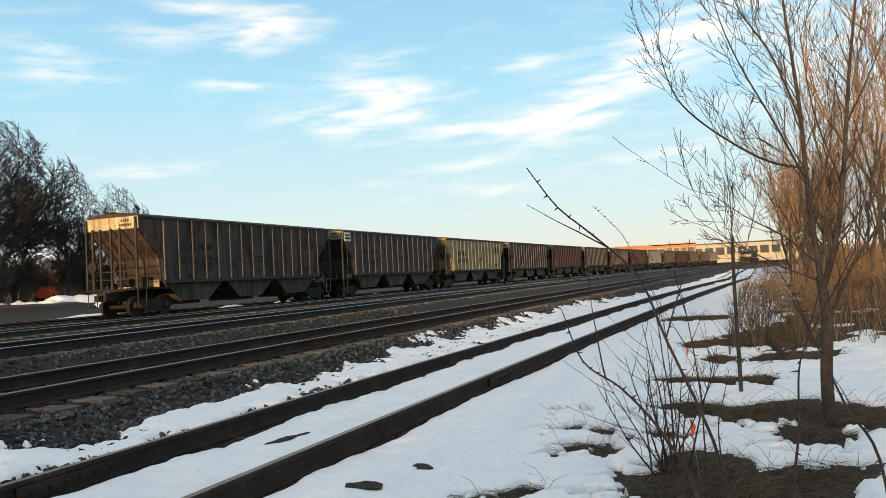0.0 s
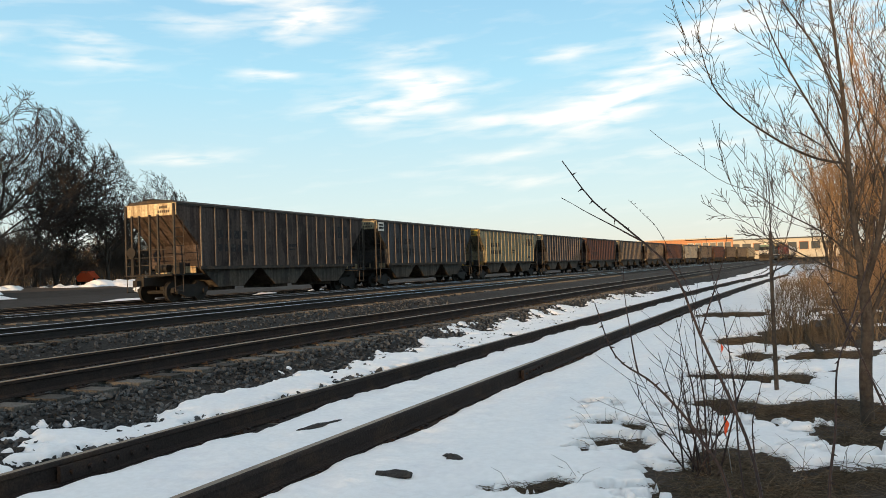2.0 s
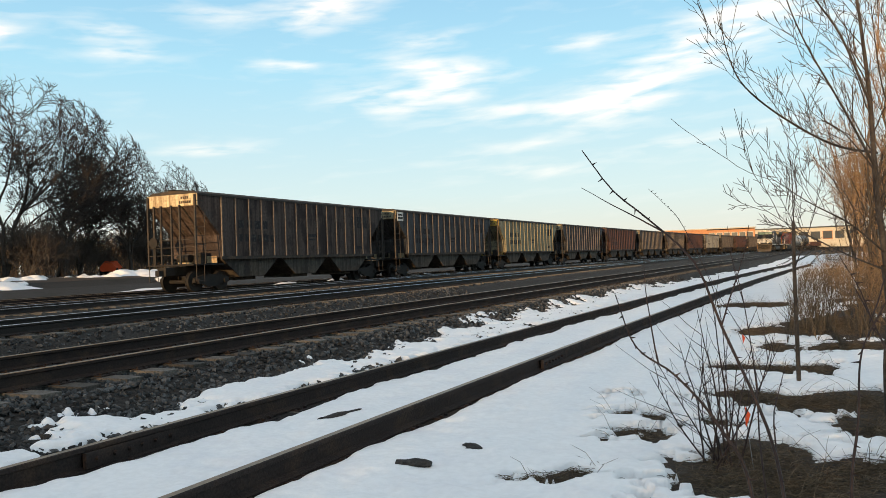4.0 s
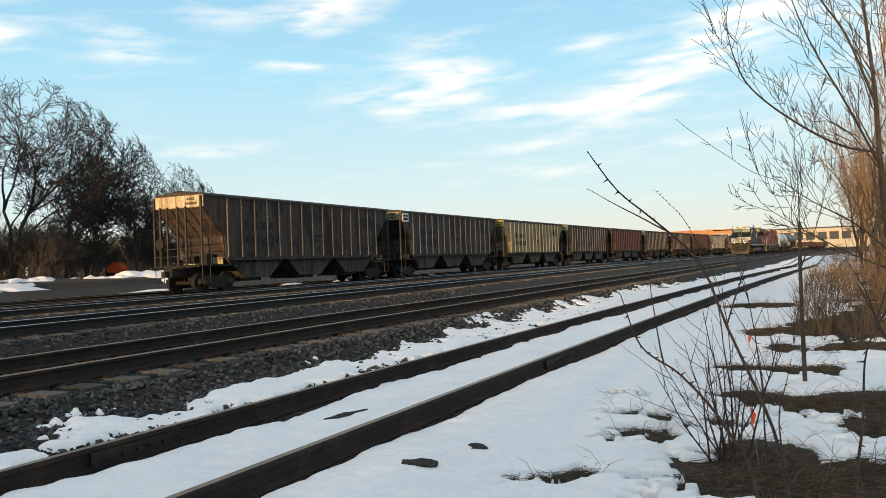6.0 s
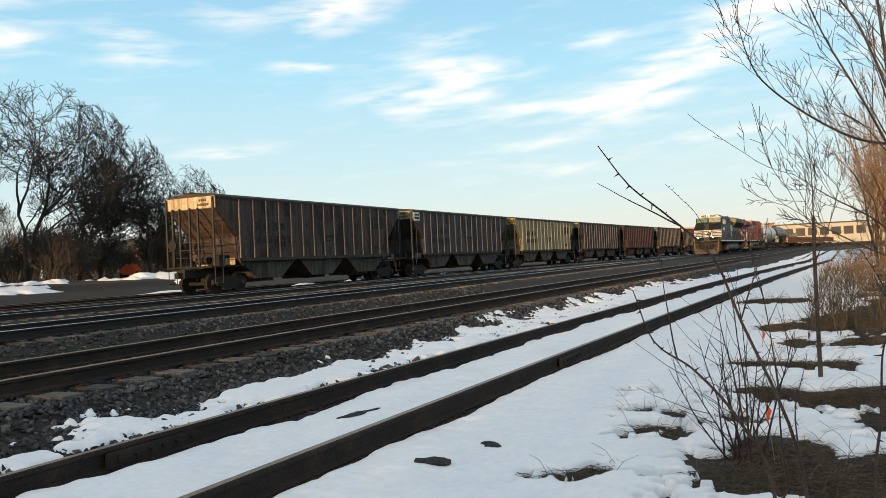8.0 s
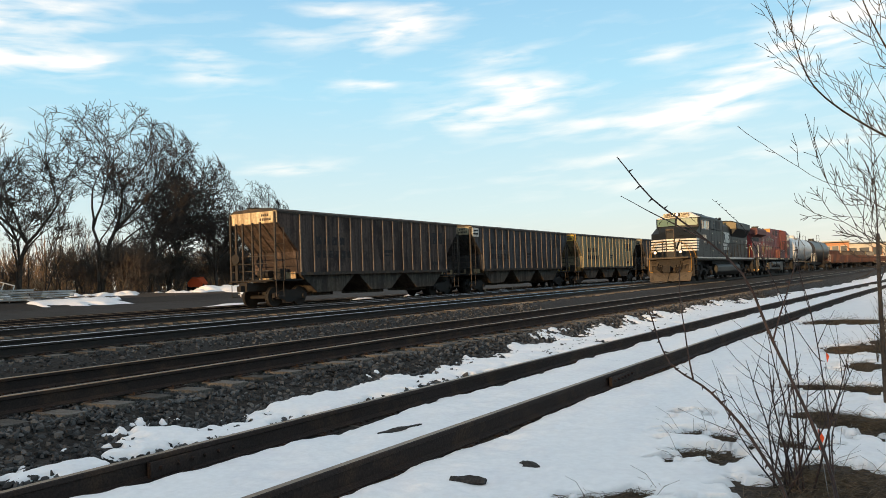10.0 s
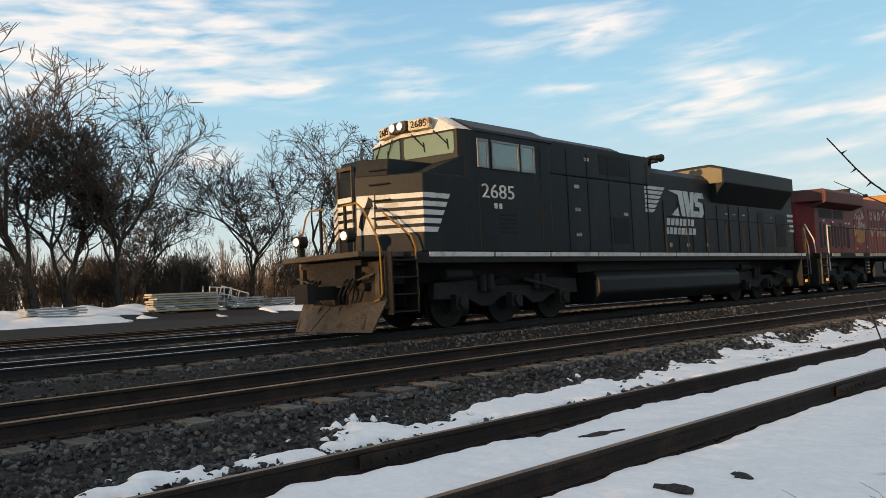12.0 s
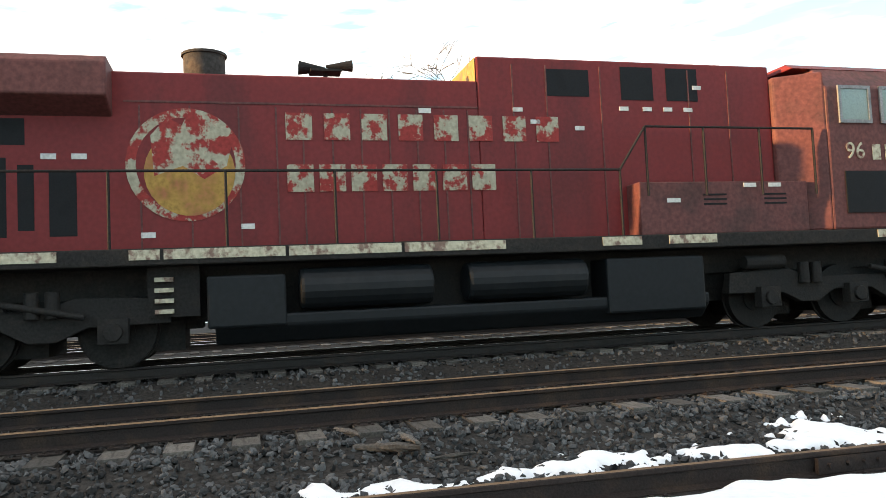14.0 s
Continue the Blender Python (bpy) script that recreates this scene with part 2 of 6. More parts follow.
# ---- the tracks' lines and the lie of the land ----
KAPPA = 0.00056
GAUGE = 1.505


def bend(y):
    return KAPPA / 2 * np.clip(y, -150, 420) ** 2


def siding_x(y):                      # near rail of the snowed-in siding
    y = np.asarray(y, float)
    yc = np.clip(y, -12, 60)
    return -3.26 + 0.047 * y + 0.0006 * yc ** 2


def second_x(y):                      # near rail of the second track
    y = np.asarray(y, float)
    yc = np.clip(y, -9, 16)
    return -7.06 - 0.012 * yc + 0.00235 * yc ** 2 + (y - yc) * np.where(y > 0, 0.055, -0.05)


TRACKS = [  # centre line, rail-top height, polished head
    (lambda y: siding_x(y) - GAUGE / 2, 0.272, False),
    (lambda y: second_x(y) - GAUGE / 2, 0.53, False),
    (lambda y: -12.6 + bend(y), 0.665, True),
    (lambda y: -21.7 + bend(y), 0.50, True),
    (lambda y: -25.9 + bend(y), 0.42, False),
    (lambda y: -30.3 + bend(y), 0.42, False),
]
_U = [-3000, -90, -62, -54, -50, -47.5, -46, -38, -33, -15.5, -9.5, -6, -5.2, -2, 0, 3, 8, 30, 3000]
_Z = [1.2, 1.2, 1.18, 1.12, 1.02, 0.85, 0.5, 0.36, 0.2, 0.22, 0.22, 0.16, 0.10, 0.08, 0.1, 0.28, 0.5, 0.8, 1.1]


def ground_z(x, y):
    x, y = np.asarray(x, float), np.asarray(y, float)
    u = x - bend(y)
    z = np.interp(u, _U, _Z)
    for cx, top, _ in TRACKS:
        d = np.abs(x - cx(y))
        z = np.maximum(z, top - 0.225 - 0.4 * np.maximum(0, d - 1.5))
    return z + (fbm(x, y, 3.0, 3) - 0.5) * 0.05


def build_ground():
    us = np.unique(np.concatenate([np.linspace(-3000, -120, 14), np.linspace(-120, -34, 44), np.linspace(-34, -15, 60), np.linspace(-15, 4, 96), np.linspace(4, 40, 40), np.linspace(40, 3000, 14)]))
    ys = np.unique(np.concatenate([np.linspace(-3000, -60, 14), np.linspace(-60, -12, 40), np.linspace(-12, 40, 150), np.linspace(40, 160, 90), np.linspace(160, 420, 40), np.linspace(420, 4000, 20)]))
    U, Y = np.meshgrid(us, ys)
    X = U + bend(Y)
    Z = ground_z(X, Y)
    nu = len(us)
    verts = np.stack([X, Y, Z], -1).reshape(-1, 3).tolist()
    faces, idx = [], []
    for j in range(len(ys) - 1):
        for i in range(nu - 1):
            a = j * nu + i
            faces.append((a, a + 1, a + nu + 1, a + nu))
            um = (us[i] + us[i + 1]) / 2
            idx.append(0 if -36 < um < -3.0 else 1 if um >= -3.0 else 2 if um > -48 else 3)
    me = raw_mesh("ground", verts, faces, BALLAST, True)
    for m in (DIRT, ROADM, WOODFLOOR):
        me.materials.append(m)
    me.polygons.foreach_set("material_index", idx)
    tagged(new("ground", me), "dark ballast, brown winter soil and a grey yard road", "ground", kind="structure")


build_ground()

HOLES = [(-.48, 9.55, .38, .4), (.05, 9.53, .45, .36), (-.41, 7.75, .31, .4), (-.03, 7.47, .29, .33), (.49, 7.46, .42, .5), (.57, 6.4, .23, .32), (-.51, 6.55, .22, .2), (1.04, 7.04, .2, .5), (-.26, 5.53, .32, .44),
         (-.24, 4.84, .4, .35), (.11, 4.93, .3, .4), (.42, 5.24, .16, .29), (.61, 5.3, .13, .19), (.79, 11.38, .47, .45), (.76, 14.48, .73, 1.5), (-.39, 13.84, .36, .6), (-.73, 20.5, .67, 1.0), (-.18, 11.58, .22, .5),
         (-1.19, 6.73, .28, .2), (-1.1, 6.0, .2, .22), (-1.43, 4.62, .22, .14), (-1.17, 4.87, .15, .14), (-1.42, 7.6, .2, .07)]


def snow_mask(x, y):
    """Depth of the snow, above 0 where it lies."""
    sa = x - siding_x(y)
    n = fbm(x, y, 0.55, 4) - 0.5
    n2 = fbm(x + 40, y + 9, 2.4, 3) - 0.5
    fine = fbm(x + 3, y + 77, 0.13, 2) - 0.5
    right = 0.42 + 0.45 * n2 + 0.85 * n + 0.4 * fine - np.clip((sa - 2.6) * 0.085, 0, 0.3) - np.clip((y - 11.5) * 0.06, 0, .62) * np.clip((sa - 2.0 - .03 * y) * .8, 0, 1)
    tiny = fbm(x + 31, y + 7, 0.06, 2) - 0.5
    xw, yw = x + .42 * n + .3 * fine + .2 * tiny, y + .15 * n2 + .3 * n + .5 * fine + .3 * tiny
    halo = 0.0
    for hx, hy, rx, ry in HOLES:
        q = ((xw - hx) / (rx * 1.1)) ** 2 + ((yw - hy) / (ry * 1.1)) ** 2
        right = right - (1.6 + 2.2 * fine) * np.exp(-q ** 1.6)
        halo = halo + np.exp(-q / 4)
    right = right - np.clip(halo, 0, 1) * np.clip(.15 + 1.2 * fine + .4 * tiny + .9 * n, 0, 1) * .9
    right = np.minimum(right, (sa - 0.13 + 0.16 * n) * 2.2)
    mid = np.minimum((-0.12 - sa + 0.25 * n) * 2.0, (sa + GAUGE - 0.14 + 0.30 * n) * 2.0)
    mid = np.minimum(mid, 0.5 + 0.6 * n2 + 0.8 * n)
    mid = mid - 0.5 * np.exp(-(((x + 4.25) / .2) ** 2 + ((y - 5.9) / .7) ** 2))
    # the strip beyond the siding, broken up near the camera and ragged along its far edge
    b = -(sa + GAUGE)
    far_edge = 1.05 + 0.02 * np.clip(y, 0, 30) + 0.04 * np.clip(y - 5, 0, 10) + 0.5 * n2
    left = np.minimum((b - 0.42 + 0.7 * n + 0.5 * fine) * 1.1, (far_edge - b + 0.9 * n + .6 * fine) * 1.0)
    left = left - np.clip((3.9 - y) * 0.12, 0, 0.26) - 0.06 + 0.35 * n - np.where((y > 9) & (y < 60), .12 * np.exp(-((b - .55) / .35) ** 2), 0)
    thin = np.minimum((b - 0.09) * 2, (0.24 + 0.25 * n - b) * 2) + 0.25 * n2 - .02
    left = np.maximum(left, thin)
    m = np.where(sa > 0, right, np.where(sa > -GAUGE, mid, left))
    return m


def snow_sheet(name, label, x0, x1, y0, y1, step):
    xs, ys = np.linspace(x0, x1, int((x1 - x0) / step) + 1), np.linspace(y0, y1, int((y1 - y0) / step) + 1)
    X, Y = np.meshgrid(xs, ys)
    m = snow_mask(X, Y)
    h = 0.055 * (1 - np.exp(-np.clip(m, 0, 1) * 10)) + np.clip(m, 0, .2) * 5 * (0.06 * (fbm(X, Y, 0.5, 3) - 0.5) + 0.035 * (fbm(X, Y, 1.6, 2) - .5) + 0.02 * (fbm(X, Y, .14, 2) - .5))
    Z = ground_z(X, Y) + np.where(m > 0, h + .004, np.clip(m * .6, -.06, 0) + .004)
    nx = len(xs)
    k = m > -.02
    quad = k[:-1, :-1] | k[1:, :-1] | k[:-1, 1:] | k[1:, 1:]
    jj, ii = np.nonzero(quad)
    a = jj * nx + ii
    F = np.stack([a, a + 1, a + nx + 1, a + nx], -1)
    used, inv = np.unique(F, return_inverse=True)
    V = np.stack([X, Y, Z], -1).reshape(-1, 3)[used]
    ob = new(name, raw_mesh(name, V.tolist(), inv.reshape(-1, 4).tolist(), SNOW, True))
    tagged(ob, label, "snow", kind="stuff")


snow_sheet("snow_cover", "melting white snow with ragged edges over siding and grass", -6.8, 3.0, 2.0, 11.5, 0.028)
snow_sheet("snow_cover", "trodden white snow round the camera's stand", -6.8, 6.0, -10.0, 2.0, 0.09)
snow_sheet("snow_cover", "white snow among the lineside shrubs", 3.0, 6.0, 2.0, 11.5, 0.08)
snow_sheet("snow_cover", "melting white snow beside the siding", -6.8, 6.0, 11.5, 24.0, 0.06)
snow_sheet("snow_cover", "melting white snow strips along the siding", -6.8, 9.0, 24.0, 46.0, 0.11)
snow_sheet("snow_cover", "far white snow strips along the siding", -7.0, 14.0, 46.0, 130.0, 0.35)


def rail_profile(top, h=0.172):
    b = top - h
    return [(-.068, b), (.068, b), (.068, b + .012), (.012, b + .034), (.009, top - .045), (.036, top - .034), (.036, top - .006), (.028, top), (-.028, top), (-.036, top - .006), (-.036, top - .034),
            (-.009, top - .045), (-.012, b + .034), (-.068, b + .012)]


def build_rail(cx, off, top, polished, parent, y0, y1):
    prof = rail_profile(top)
    n = len(prof)
    ys = np.concatenate([np.arange(y0, 40, 1.0), np.arange(40, y1, 5.0)])
    V, F, idx = [], [], []
    for y in ys:
        x = float(cx(y)) + off
        V += [(x + px, float(y), pz) for px, pz in prof]
    for j in range(len(ys) - 1):
        for i in range(n):
            a, b = j * n + i, j * n + (i + 1) % n
            F.append((a, b, b + n, a + n))
            idx.append(1 if i in ((6, 7, 8) if polished else (6, 7, 8) if top > .4 else (7,)) else 0)
    F.append(tuple(range(n)))
    idx.append(0)
    me = raw_mesh("rail", V, F, RAILSIDE if polished else RUSTRAIL)
    me.materials.append(RAILTOP if polished else RUSTTOP)
    me.polygons.foreach_set("material_index", idx)
    ob = new("rail", me)
    ob.parent = parent
    return ob


def build_tracks():
    tm = Mesh().box(-1.3, 1.3, -.115, .115, -.18, 0)
    tie_me = tm.data("tie", TIE)
    plate = Mesh().box(-.17, .17, -.09, .09, 0, .014)
    for dx in (-.12, .12):
        for dy in (-.05, .05):
            plate.box(dx - .014, dx + .014, dy - .014, dy + .014, .014, .035)
    plate_me = plate.data("tie_plate", RUSTRAIL)
    labels = ["rusty unused siding half buried in snow", "dark rusty second track on grey ballast", "main line with polished rail heads", "polished yard track on dark ballast",
              "yard track under the standing hopper cars", "dark yard track beyond the hopper cars"]
    for k, (cx, top, pol) in enumerate(TRACKS):
        e = tagged(new("railway_track"), labels[k], "railway track", "parallel tracks", "structure")
        for off in (GAUGE / 2, -GAUGE / 2):
            build_rail(cx, off, top, pol, e, -70, 400)
        span = np.arange(-14, 62, 0.52) if k < 3 else np.arange(-5, 90, 0.56)
        for i, y in enumerate(span):
            s = random.uniform(-.06, .06)
            o = new("tie", tie_me)
            o.parent = e
            o.matrix_basis = pose(float(cx(y)) + s, float(y) + random.uniform(-.03, .03), top - 0.186, random.uniform(-.4, .4), random.uniform(-.5, .5), random.uniform(-1.2, 1.2))
            if k < 3 and -3 < y < 30:
                for off in (GAUGE / 2, -GAUGE / 2):
                    q = new("tie_plate", plate_me)
                    q.parent = e
                    q.matrix_basis = pose(float(cx(y)) + off, float(y), top - 0.186)
        if k == 0:                                   # joint bars on the siding's rails
            for y, off in ((4.35, -GAUGE / 2), (9.5, GAUGE / 2)):
                x = float(cx(y)) + off
                jb = Mesh()
                for s in (-1, 1):
                    jb.box(x + s * .03 - .018, x + s * .03 + .018, y - .45, y + .45, top - .15, top - .04)
                    for dy in (-.36, -.2, -.06, .06, .2, .36):
                        jb.cyl((x + s * .045, y + dy, top - .09), (x + s * .075, y + dy, top - .09), .018, n=6)
                jb.part("joint_bar", RUSTRAIL, e)


def stone_field(name, label, areas, seed):
    """Loose crushed stones, each a small rough polyhedron."""
    r = np.random.RandomState(seed)
    t = (1 + 5 ** .5) / 2
    ico = np.array([(-1, t, 0), (1, t, 0), (-1, -t, 0), (1, -t, 0), (0, -1, t), (0, 1, t), (0, -1, -t), (0, 1, -t), (t, 0, -1), (t, 0, 1), (-t, 0, -1), (-t, 0, 1)]) / 1.9
    fac = np.array([(0, 11, 5), (0, 5, 1), (0, 1, 7), (0, 7, 10), (0, 10, 11), (1, 5, 9), (5, 11, 4), (11, 10, 2), (10, 7, 6), (7, 1, 8), (3, 9, 4), (3, 4, 2), (3, 2, 6), (3, 6, 8), (3, 8, 9),
                    (4, 9, 5), (2, 4, 11), (6, 2, 10), (8, 6, 7), (9, 8, 1)])
    P = []
    for x0, x1, y0, y1, dens, size in areas:
        n = int((x1 - x0) * (y1 - y0) * dens)
        y = r.uniform(y0, y1, n)
        P.append(np.stack([r.uniform(x0, x1, n) + second_x(y), y, r.uniform(.6, 1.35, n) * size], -1))
    P = np.concatenate(P)
    bad = np.zeros(len(P), bool)
    for cx, top, _ in TRACKS[:3]:
        for off in (-GAUGE / 2, GAUGE / 2):
            bad |= np.abs(P[:, 0] - cx(P[:, 1]) - off) < .09
    near_tie = np.abs(((P[:, 1] + 14 + .26) % .52) - .26) < .14
    for cx, top, _ in TRACKS[1:3]:
        bad |= near_tie & (np.abs(P[:, 0] - cx(P[:, 1])) < 1.36)
    P = P[~bad]
    n = len(P)
    S = ico[None] * r.uniform(.42, 1.3, (n, 12, 1)) * r.uniform(.5, 1.25, (n, 1, 3))
    a = r.uniform(0, 6.28, n)
    c, s = np.cos(a)[:, None], np.sin(a)[:, None]
    S = np.stack([S[..., 0] * c - S[..., 1] * s, S[..., 0] * s + S[..., 1] * c, S[..., 2]], -1) * P[:, None, 2:3]
    z = ground_z(P[:, 0], P[:, 1]) + P[:, 2] * r.uniform(-.1, .45, n)
    V = S + np.stack([P[:, 0], P[:, 1], z], -1)[:, None]
    F = fac[None] + (np.arange(n) * 12)[:, None, None]
    ob = new(name, raw_mesh(name, V.reshape(-1, 3).tolist(), F.reshape(-1, 3).tolist(), STONE))
    tagged(ob, label, "gravel", kind="stuff")


# ---- rolling stock ----
BLACK = mat("black_loco_paint", (0.0105, 0.0125, 0.014), 0.5, var=0.25, scale=1.2, stretch=(1, 1, .3), bump_scale=12, col2=(0.017, 0.018, 0.018))
GRIME = mat("grimy_pilot", (0.05, 0.04, 0.031), 0.85, var=0.4, scale=4, bump=.3, bump_scale=25, col2=(0.02, 0.016, 0.013))
UNDER = mat("grimy_underframe", (0.021, 0.019, 0.0175), 0.75, var=0.4, scale=3, bump=0.3, bump_scale=25, col2=(0.03, 0.025, 0.021))
DUSTY = mat("dusty_pilot_steel", (0.085, 0.07, 0.053), 0.8, var=0.4, scale=3, bump=0.3, bump_scale=25, col2=(0.05, 0.04, 0.032))
WHITEP = mat("white_loco_paint", (0.62, 0.61, 0.57), 0.5, var=0.15, scale=3, bump_scale=25, col2=(0.42, 0.4, 0.36))
DARKGAP = mat("dark_grille", (0.008, 0.008, 0.009), 0.6, var=0.3, scale=4)
RED = mat("faded_red_paint", (0.185, 0.024, 0.024), 0.5, var=0.15, scale=.7, stretch=(1, 1, .35), bump_scale=14, col2=(0.13, 0.022, 0.022))
BROWN = mat("brown_red_paint", (0.14, 0.05, 0.045), 0.6, var=0.3, scale=1.2, bump_scale=14, col2=(0.09, 0.04, 0.036))
TREAD = mat("worn_step_edge", (0.13, 0.11, 0.085), 0.8, var=.4)
CREAM = mat("faded_cream_paint", (0.5, 0.46, 0.34), 0.6, var=0.3, scale=5, bump_scale=16, col2=(0.22, 0.14, 0.11), mix2=(.5, .6))
WORN = mat("worn_cream_on_red", (0.38, 0.345, 0.25), 0.6, var=0.25, scale=3.5, bump_scale=16, col2=(0.30, 0.035, 0.03), mix2=(.47, .53))
GOLD = mat("faded_gold_paint", (0.42, 0.24, 0.06), 0.6, var=0.3, scale=4, bump_scale=16, col2=(0.34, 0.13, 0.06), mix2=(.45, .65))
YELLOWRAIL = mat("yellow_handrail", (0.30, 0.16, 0.03), 0.5, var=0.3, scale=6)
STEEL = mat("grey_metal", (0.25, 0.25, 0.25), 0.5, 0.3, var=0.3, scale=5)
LAMP = glow("lit_lamp", (1.0, 0.80, 0.55), 1.4)
AMBER = glow("amber_step_light", (1.0, 0.45, 0.08), 0.3)
# pale green base colours of both cab glasses stand for reflected sky
DARKSCREEN = mat("windscreen_sky_tint", (0.13, 0.20, 0.16), 0.3, var=.1, scale=1.0, spec=.35)
GLASS = mat("cab_pane_sky_tint", (0.20, 0.27, 0.24), 0.08, 0.0, var=0.15, scale=1.0, spec=1.0)


def wheelset(parent, y, r=0.5):
    for s in (-1, 1):
        m = Mesh().cyl((s * .70, y, r), (s * .83, y, r), r, n=24).cyl((s * .66, y, r), (s * .70, y, r), r + .03, n=24).cyl((s * .83, y, r), (s * .86, y, r), r * .45, n=16)
        m.part("wheel", UNDER, parent, smooth=True)
    Mesh().cyl((-.66, y, r), (.66, y, r), .09, n=10).part("axle", UNDER, parent)


def loco_truck(parent, yc, half=2.05):
    """A three-axle truck: wheels, cranked side frames, journal boxes, springs."""
    for dy in (-1.85, 0, 1.85):
        wheelset(parent, yc + dy, .53)
        Mesh().box(-.62, .62, yc + dy + .1, yc + dy + .9, .2, 1.0).part("traction_motor", UNDER, parent)
    f = Mesh()
    for s in (-1, 1):
        x0, x1 = sorted((s * .98, s * 1.16))
        f.prism_x([(yc - half - .55, .62), (yc - half - .5, .98), (yc - 1.35, 1.02), (yc - .9, .86), (yc + .9, .86), (yc + 1.35, 1.02), (yc + half + .5, .98), (yc + half + .55, .62), (yc + 1.5, .60), (yc + 1.1, .42),
                   (yc + .75, .42), (yc + .4, .62), (yc - .4, .62), (yc - .75, .42), (yc - 1.1, .42), (yc - 1.5, .60)], x0, x1)
        for dy in (-1.85, 0, 1.85):
            xa, xb = sorted((s * 1.1, s * 1.3))
            f.box(xa, xb, yc + dy - .2, yc + dy + .2, .36, .72)
            f.cyl((s * 1.25, yc + dy, .53), (s * 1.36, yc + dy, .53), .13, n=12)
        for dy in (-.95, .95):
            for k in range(2):
                f.cyl((s * 1.2, yc + dy - .13 + .26 * k, .75), (s * 1.2, yc + dy - .13 + .26 * k, 1.12), .1, n=10)
        f.cyl((s * 1.2, yc - 2.3, 1.15), (s * 1.2, yc - 1.5, 1.15), .12, n=10)
        f.cyl((s * 1.25, yc + .3, 1.0), (s * 1.3, yc + 1.5, .75), .05, n=8)
    f.part("truck_frame", UNDER, parent, bevel=.015)


def handrail(parent, x, y0, y1, z0, z1, step, material, r=.022):
    m = Mesh()
    n = max(1, round((y1 - y0) / step))
    for i in range(n + 1):
        y = y0 + (y1 - y0) * i / n
        m.cyl((x, y, z0), (x, y, z1), r, n=6)
    m.cyl((x, y0, z1), (x, y1, z1), r, n=6)
    m.part("handrail", material, parent)


def steps(parent, y0, y1, mater):
    m = Mesh()
    for s in (-1, 1):
        xa, xb = sorted((s * 1.12, s * 1.52))
        for i in range(4):
            z = .42 + i * .34
            m.box(xa, xb, y0, y1, z, z + .03)
        m.box(xa, xb, y0 - .03, y0, .38, 1.6)
        m.box(xa, xb, y1, y1 + .03, .38, 1.6)
    m.parts("step", mater, parent)


def letter_bars(parent, name, x, y0, z0, widths, h, gap, material, slant=0.0, face=1):
    """A row of block shapes the size of painted letters."""
    m = Mesh()
    y = y0
    for w in widths:
        m.prism_x([(y, z0), (y + w, z0), (y + w + slant, z0 + h), (y + slant, z0 + h)], x, x + .006 * face)
        y += w + gap
    m.parts(name, material, parent)


